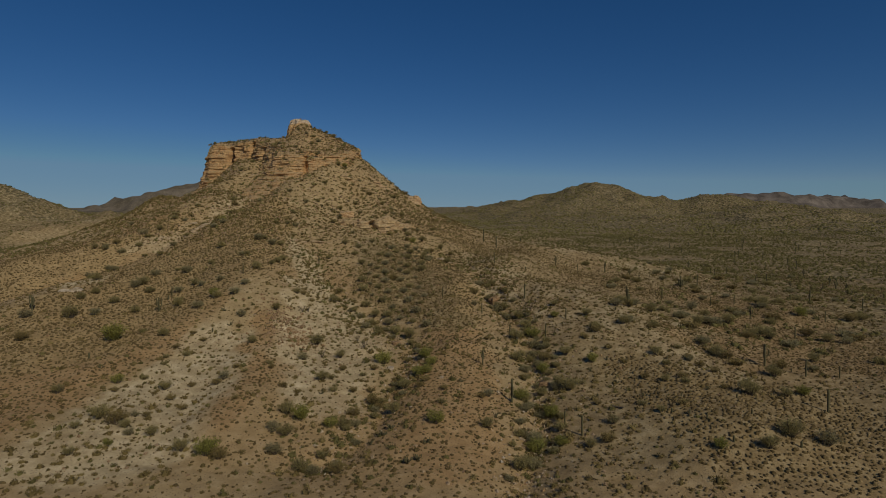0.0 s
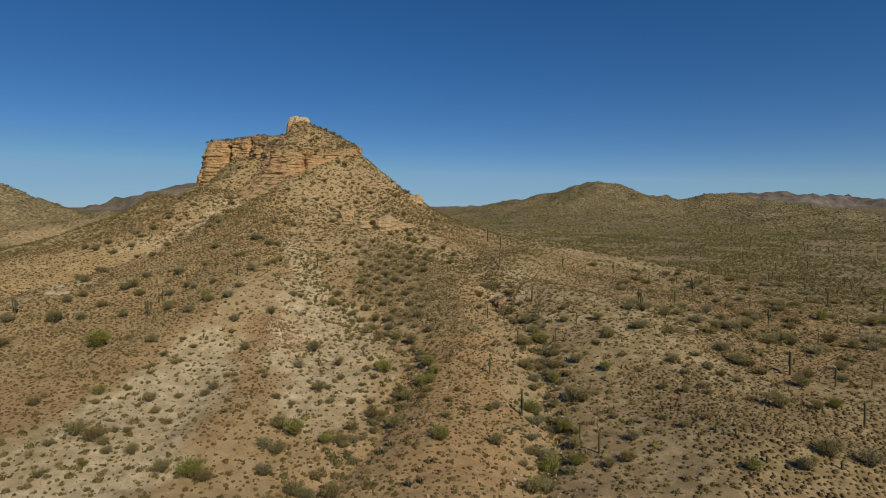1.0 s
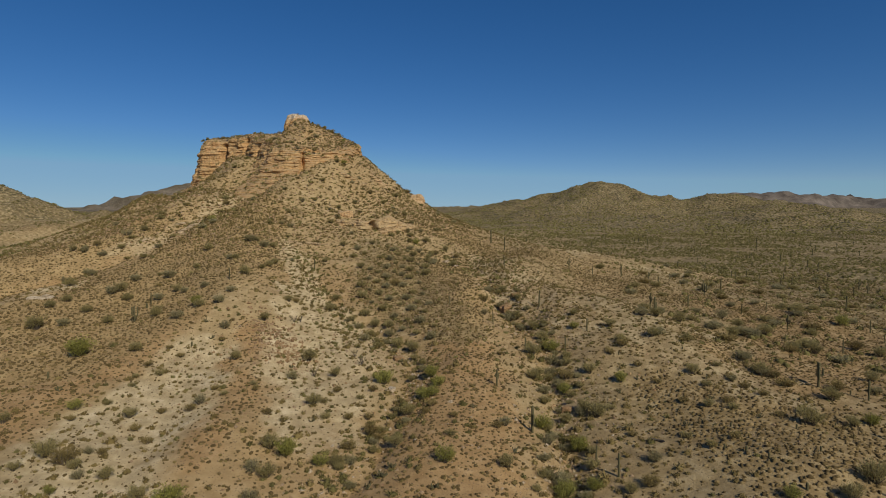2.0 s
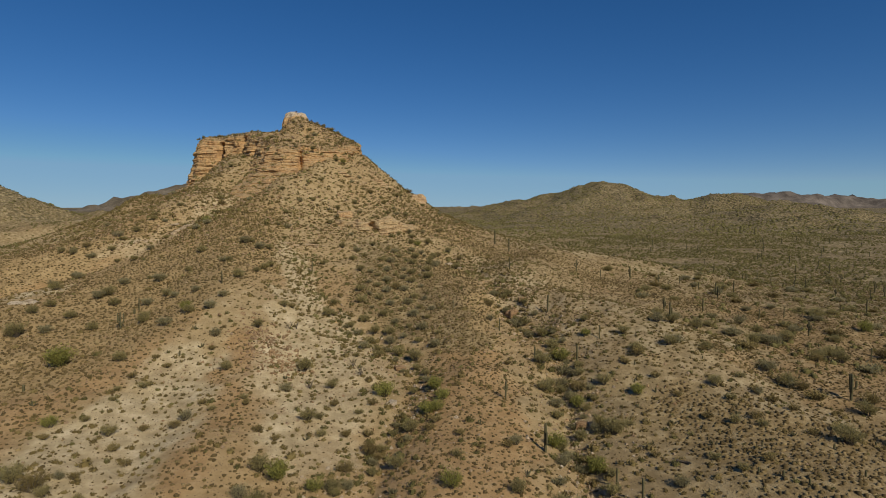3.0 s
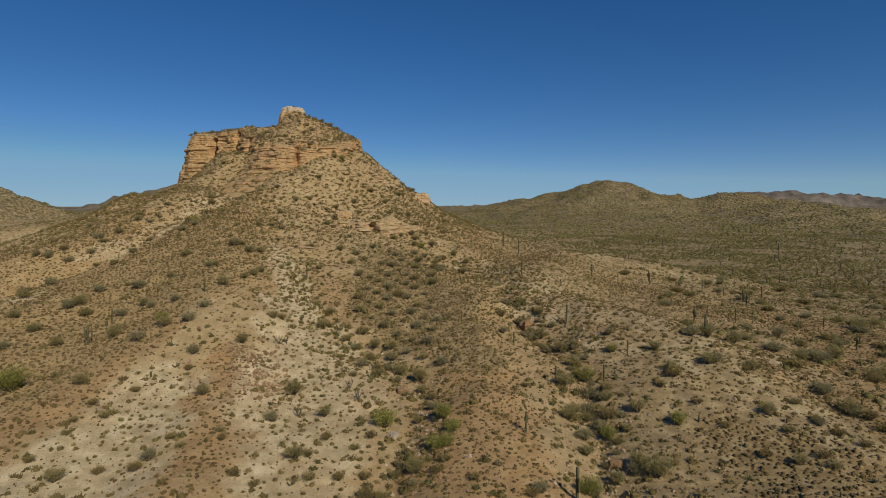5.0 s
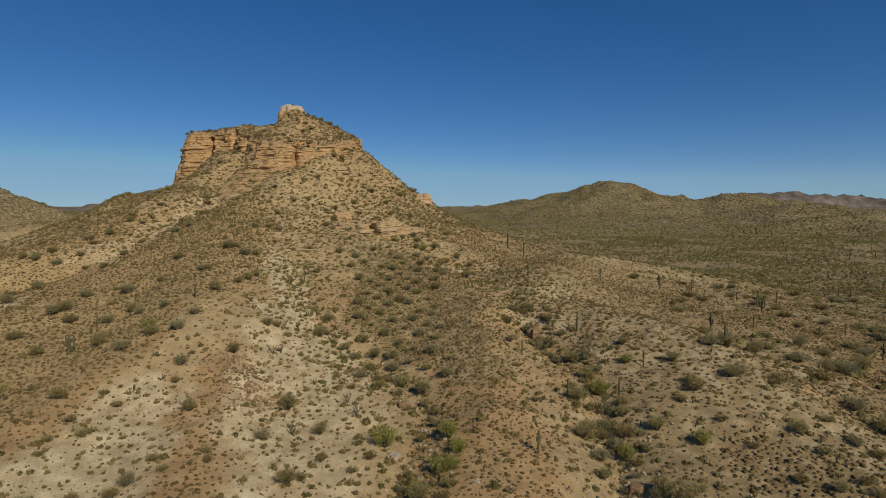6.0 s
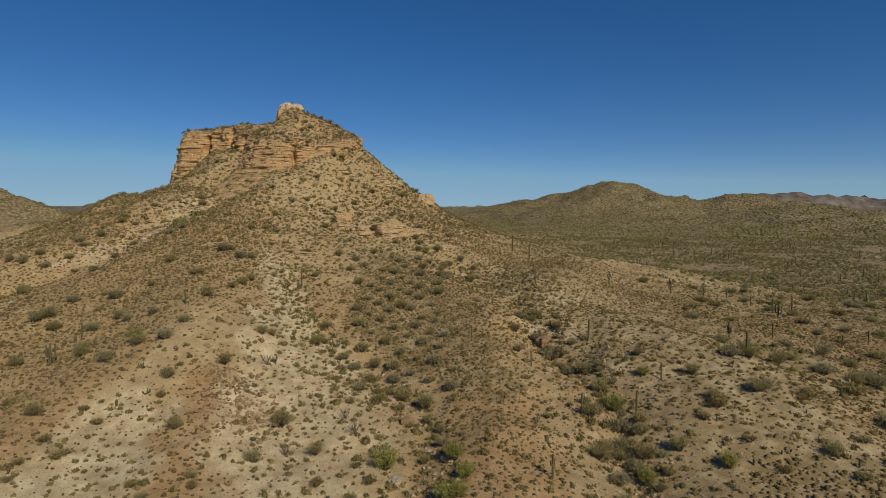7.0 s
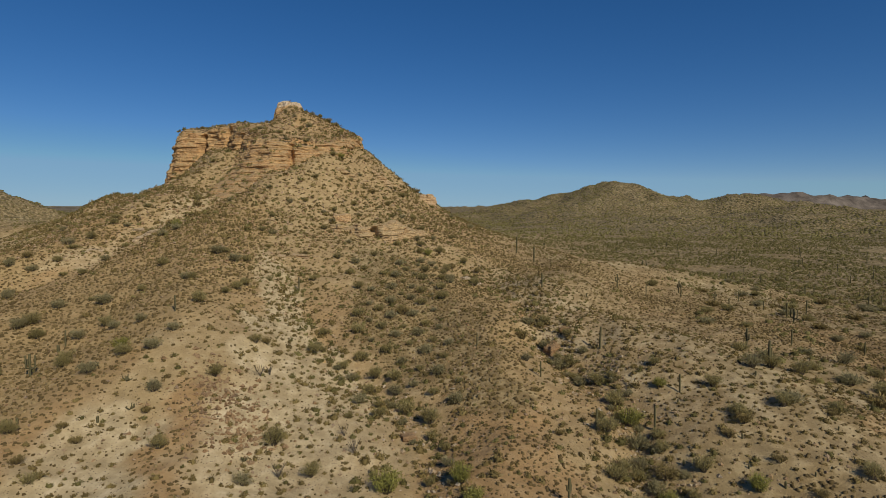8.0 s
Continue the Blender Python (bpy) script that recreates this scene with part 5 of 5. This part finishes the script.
for k, (x, y, sx, sy, sz, turn, lift, pale, label) in enumerate((
        (-11.5, 298, 7, 5.5, 5.5, 8, 0.2, 0.2, "square tan rock knob on the butte's shoulder"),
        (2, 223.9, 2.8, 2.0, 2.0, 30, 0.2, 0.8, "white rock lump on the brown slope"),
        (5, 219.9, 2.4, 1.7, 1.5, -20, 0.2, 0.8, "white rock lump on the brown slope"),
        # dark stone colour stands in for the shaded hollow under this rock
        (17.2, 169, 3.4, 2.4, 2.8, 40, 0.0, 0.0, "overhanging rock at the head of a gully, darkened for a shaded hollow"),
        (20.6, 173.8, 2.4, 1.7, 1.6, 10, -0.2, 0.0, "grey rock at the head of a gully"),
        (22.4, 116, 2.2, 1.6, 1.6, 60, 0.2, 0.0, "dark rock beside the gully bushes"),
        (-9.6, 138, 2.6, 1.8, 1.7, 20, 0.0, 0.0, "dark grey rock beside the gully"),
        (-10, 121.3, 1.8, 1.3, 1.3, 70, 0.0, 0.7, "pale rounded rock at the gully's edge"),
        (-38, 246, 6, 4, 3, 10, 0.2, 0.1, "weathered tan sandstone ledge below the butte"))):
    set_rock(build_rock("rock_outcrop", label, 3 + k, (sx, sy, sz), pale, DARK_ROCK if pale == 0.0 else ROCK), x, y, turn, lift)


def build_ledge(label, line, high, seed, pale=0.0, back=7.0, hollow=None):
    """A ledge of bedded stone that crops out along a line of the slope; hollow: place along it, width and depth."""
    pts = np.array(chaikin_open(line, 2), float)
    s_at = np.concatenate([[0], np.cumsum(np.hypot(*np.diff(pts, axis=0).T))])
    cols = int(s_at[-1] / 0.3)
    s = np.linspace(0, s_at[-1], cols)
    px, py = (np.interp(s, s_at, pts[:, k]) for k in range(2))
    tx, ty = np.gradient(px), np.gradient(py)
    ln = np.hypot(tx, ty)
    nx, ny = ty / ln, -tx / ln
    foot = ground_z(px, py) - 1.2
    ends = np.sqrt(np.clip(np.minimum(s, s[-1] - s) / (0.22 * s[-1]), 0, 1))
    tall = (high * (0.75 + 0.35 * fbm(px, py, 7, 3, seed)) * ends + 1.2)
    rows = 34
    v = np.linspace(0, 1, rows)[:, None]
    z = foot + tall * v
    zz = z - 0.06 * s[None] + 0.2 * fbm(px, py, 6, 2, seed + 1)[None]
    out = 0.25 * tall * (1 - v)
    for thick, amp, k in ((1.5, 0.5, 3), (0.6, 0.28, 4)):
        layer = zz / thick + 0.4 * vnoise(zz / (3 * thick), zz * 0, seed + k)
        b = np.floor(layer)
        fr = layer - b
        across = np.broadcast_to(s / 2.4, zz.shape)
        o0, o1 = vnoise(across, b * 7.3, seed + k), vnoise(across, (b + 1) * 7.3, seed + k)
        out = out + amp * (o0 + (o1 - o0) * smooth01(fr, 0.75, 1.0)) - 0.5 * amp * np.exp(-((fr - 0.86) / 0.08) ** 2)
        block = np.floor(s[None] / (2.2 * thick) + 0.5 * (b % 2) + 0.3 * vnoise(zz, zz * 0, seed + 8))
        out = out + 0.8 * amp * (hash01(block, b, seed + k) - 0.5)
    out = out + 1.1 * fbm(np.broadcast_to(s, zz.shape), zz * 0.5, 4, 3, seed + 5)
    if hollow:
        at, wide, deep = hollow
        out = out - deep * np.exp(-((s[None] - at + 1.6 * (v - 0.5)) / wide) ** 2) * smooth01(v, 0.95, 0.75)
    out = out - 0.6 * np.exp(-tall * (1 - v) / 0.4)
    V = [np.stack([px + nx * out, py + ny * out, z], 2)]
    edge = V[0][-1]
    for k in (0.1, 0.3, 0.6, 1.0):
        qx, qy = edge[:, 0] - nx * back * k, edge[:, 1] - ny * back * k
        zg = ground_z(qx, qy) - 0.35 * k
        w = (1 - k) ** 2
        V.append(np.stack([qx, qy, edge[:, 2] * w + np.maximum(zg, 0) * (1 - w)], 1)[None])
    V = np.concatenate(V)
    origin = np.array([px.mean(), py.mean(), foot.mean()])
    F = grid_faces(len(V), cols)
    V = V.reshape(-1, 3) - origin
    ob = new("rock_ledge", mesh_from("rock_ledge", V, F, YELLOW_ROCK, {"pale": np.full(len(V), pale)}))
    ob.location = origin
    return tagged(ob, label, "rock", "rock outcrops")


def chaikin_open(line, times):
    for _ in range(times):
        out = [line[0]]
        for a, b in zip(line[:-1], line[1:]):
            out += [tuple(0.75 * p + 0.25 * q for p, q in zip(a, b)), tuple(0.25 * p + 0.75 * q for p, q in zip(a, b))]
        line = out + [line[-1]]
    return line


build_ledge("long tan sandstone ledge with a dark hollow on the butte's flank", [(-41, 240), (-34, 236.5), (-28, 236), (-21, 238.5), (-15, 243), (-9, 252)], 5.2, 601, 0.04, 8.0, (15.5, 1.1, 3.2))
build_ledge("low pale tan ledge on the butte's sandy foot", [(-53, 211), (-46, 213.5), (-39, 215.5)], 1.6, 611, 0.15, 4.0)
build_ledge("bedded tan ledge on the butte's steep shoulder", [(-33, 281), (-28, 285), (-25, 292), (-22, 300)], 3.4, 621, 0.06, 5.0)
build_ledge("bedded tan ledge below the butte's cliff", [(-45, 266), (-39, 269.5), (-33, 276)], 1.6, 631, 0.05, 4.0)
build_ledge("thin yellow-tan ledge across the sandy slope", [(-103, 211), (-100, 213), (-96, 215)], 1.0, 641, 0.35, 4.0)
build_ledge("thin yellow-tan ledge across the sandy slope", [(-93, 217), (-90, 219), (-86, 222)], 1.1, 645, 0.35, 4.0)
build_ledge("thin yellow-tan ledge high on the sandy slope", [(-98, 223), (-95.5, 225), (-93, 228)], 0.9, 651, 0.35, 4.0)
build_ledge("small white ledge beside bushes on the brown slope", [(-106, 160), (-103, 159.5), (-99, 161)], 1.2, 661, 0.7, 3.0)


def stone_mesh(name, x, y, size, mat, pale=0.3):
    """Many small angular stones in one mesh."""
    n = len(x)
    base = np.array([(1, 0, 0), (-1, 0, 0), (0, 1, 0), (0, -1, 0), (0, 0, 0.8), (0, 0, -0.6)])
    tri = np.array([(0, 2, 4), (2, 1, 4), (1, 3, 4), (3, 0, 4), (2, 0, 5), (1, 2, 5), (3, 1, 5), (0, 3, 5)])
    V = base[None] * size[:, None, None] * (0.6 + 0.7 * rng.random((n, 6, 1))) + rng.normal(size=(n, 6, 3)) * 0.18 * size[:, None, None]
    a = rng.random(n) * 6.28
    c, s = np.cos(a)[:, None], np.sin(a)[:, None]
    V = np.stack([c * V[..., 0] - s * V[..., 1], s * V[..., 0] + c * V[..., 1], V[..., 2]], 2)
    V += np.stack([x, y, sheet_z(x, y) + 0.1 * size], 1)[:, None]
    F = (np.arange(n)[:, None, None] * 6 + tri[None]).reshape(-1, 3)
    return mesh_from(name, V.reshape(-1, 3), F, mat, {"pale": np.repeat(rng.random(n) * pale, 6)})


x, y = scatter(52000, -130, 120, 55, 300)
d_m, _ = near_line(x, y, GULLY_MAIN)
d_e, _ = near_line(x, y, GULLY_EAST)
d_heap, _ = near_line(x, y, [(-36, 135, 0), (-27, 122, 0)])
dens = 0.06 + 0.55 * zone(x, y, (FOLD,), 115) + 0.5 * np.exp(-d_e / 4) + 0.2 * np.exp(-d_m / 5) + 0.55 * np.exp(-d_heap / 5) + 0.25 * (fbm(x, y, 14, 2, 500) > 0.5) + 1.0 * smooth01(surface_z(x, y), 22, 32)
keep = rng.random(len(x)) < dens
x, y = x[keep], y[keep]
stuff("stones", "loose dark and tan stones strewn over the slopes", "stone", stone_mesh("stones", x, y, (0.12 + 0.3 * rng.random(len(x)) ** 3) * (1 + 0.5 * smooth01(sheet_z(x, y), 24, 34)), DARK_ROCK))

x, y = scatter(20000, -30, 40, 75, 190)
d_e, _ = near_line(x, y, GULLY_EAST)
d_m, _ = near_line(x, y, GULLY_MAIN)
keep = rng.random(len(x)) < np.maximum(0.9 * np.exp(-d_e / 2.6), 0.6 * np.exp(-d_m / 2.2))
x, y = x[keep], y[keep]
stuff("gully_stones", "grey and tan stones in the beds of the gullies", "stone", stone_mesh("gully_stones", x, y, 0.14 + 0.35 * rng.random(len(x)) ** 3, ROCK, 0.8))

u = rng.random(420)
x, y = -41 + 9 * u + 3.2 * rng.normal(size=420), 145 - 14 * u + 3.2 * rng.normal(size=420)
stuff("boulder_heap", "heap of dark brown boulders at the head of the pale slope", "stone", stone_mesh("boulder_heap", x, y, 0.22 + 0.35 * rng.random(420) ** 2, DARK_ROCK, 0.1))
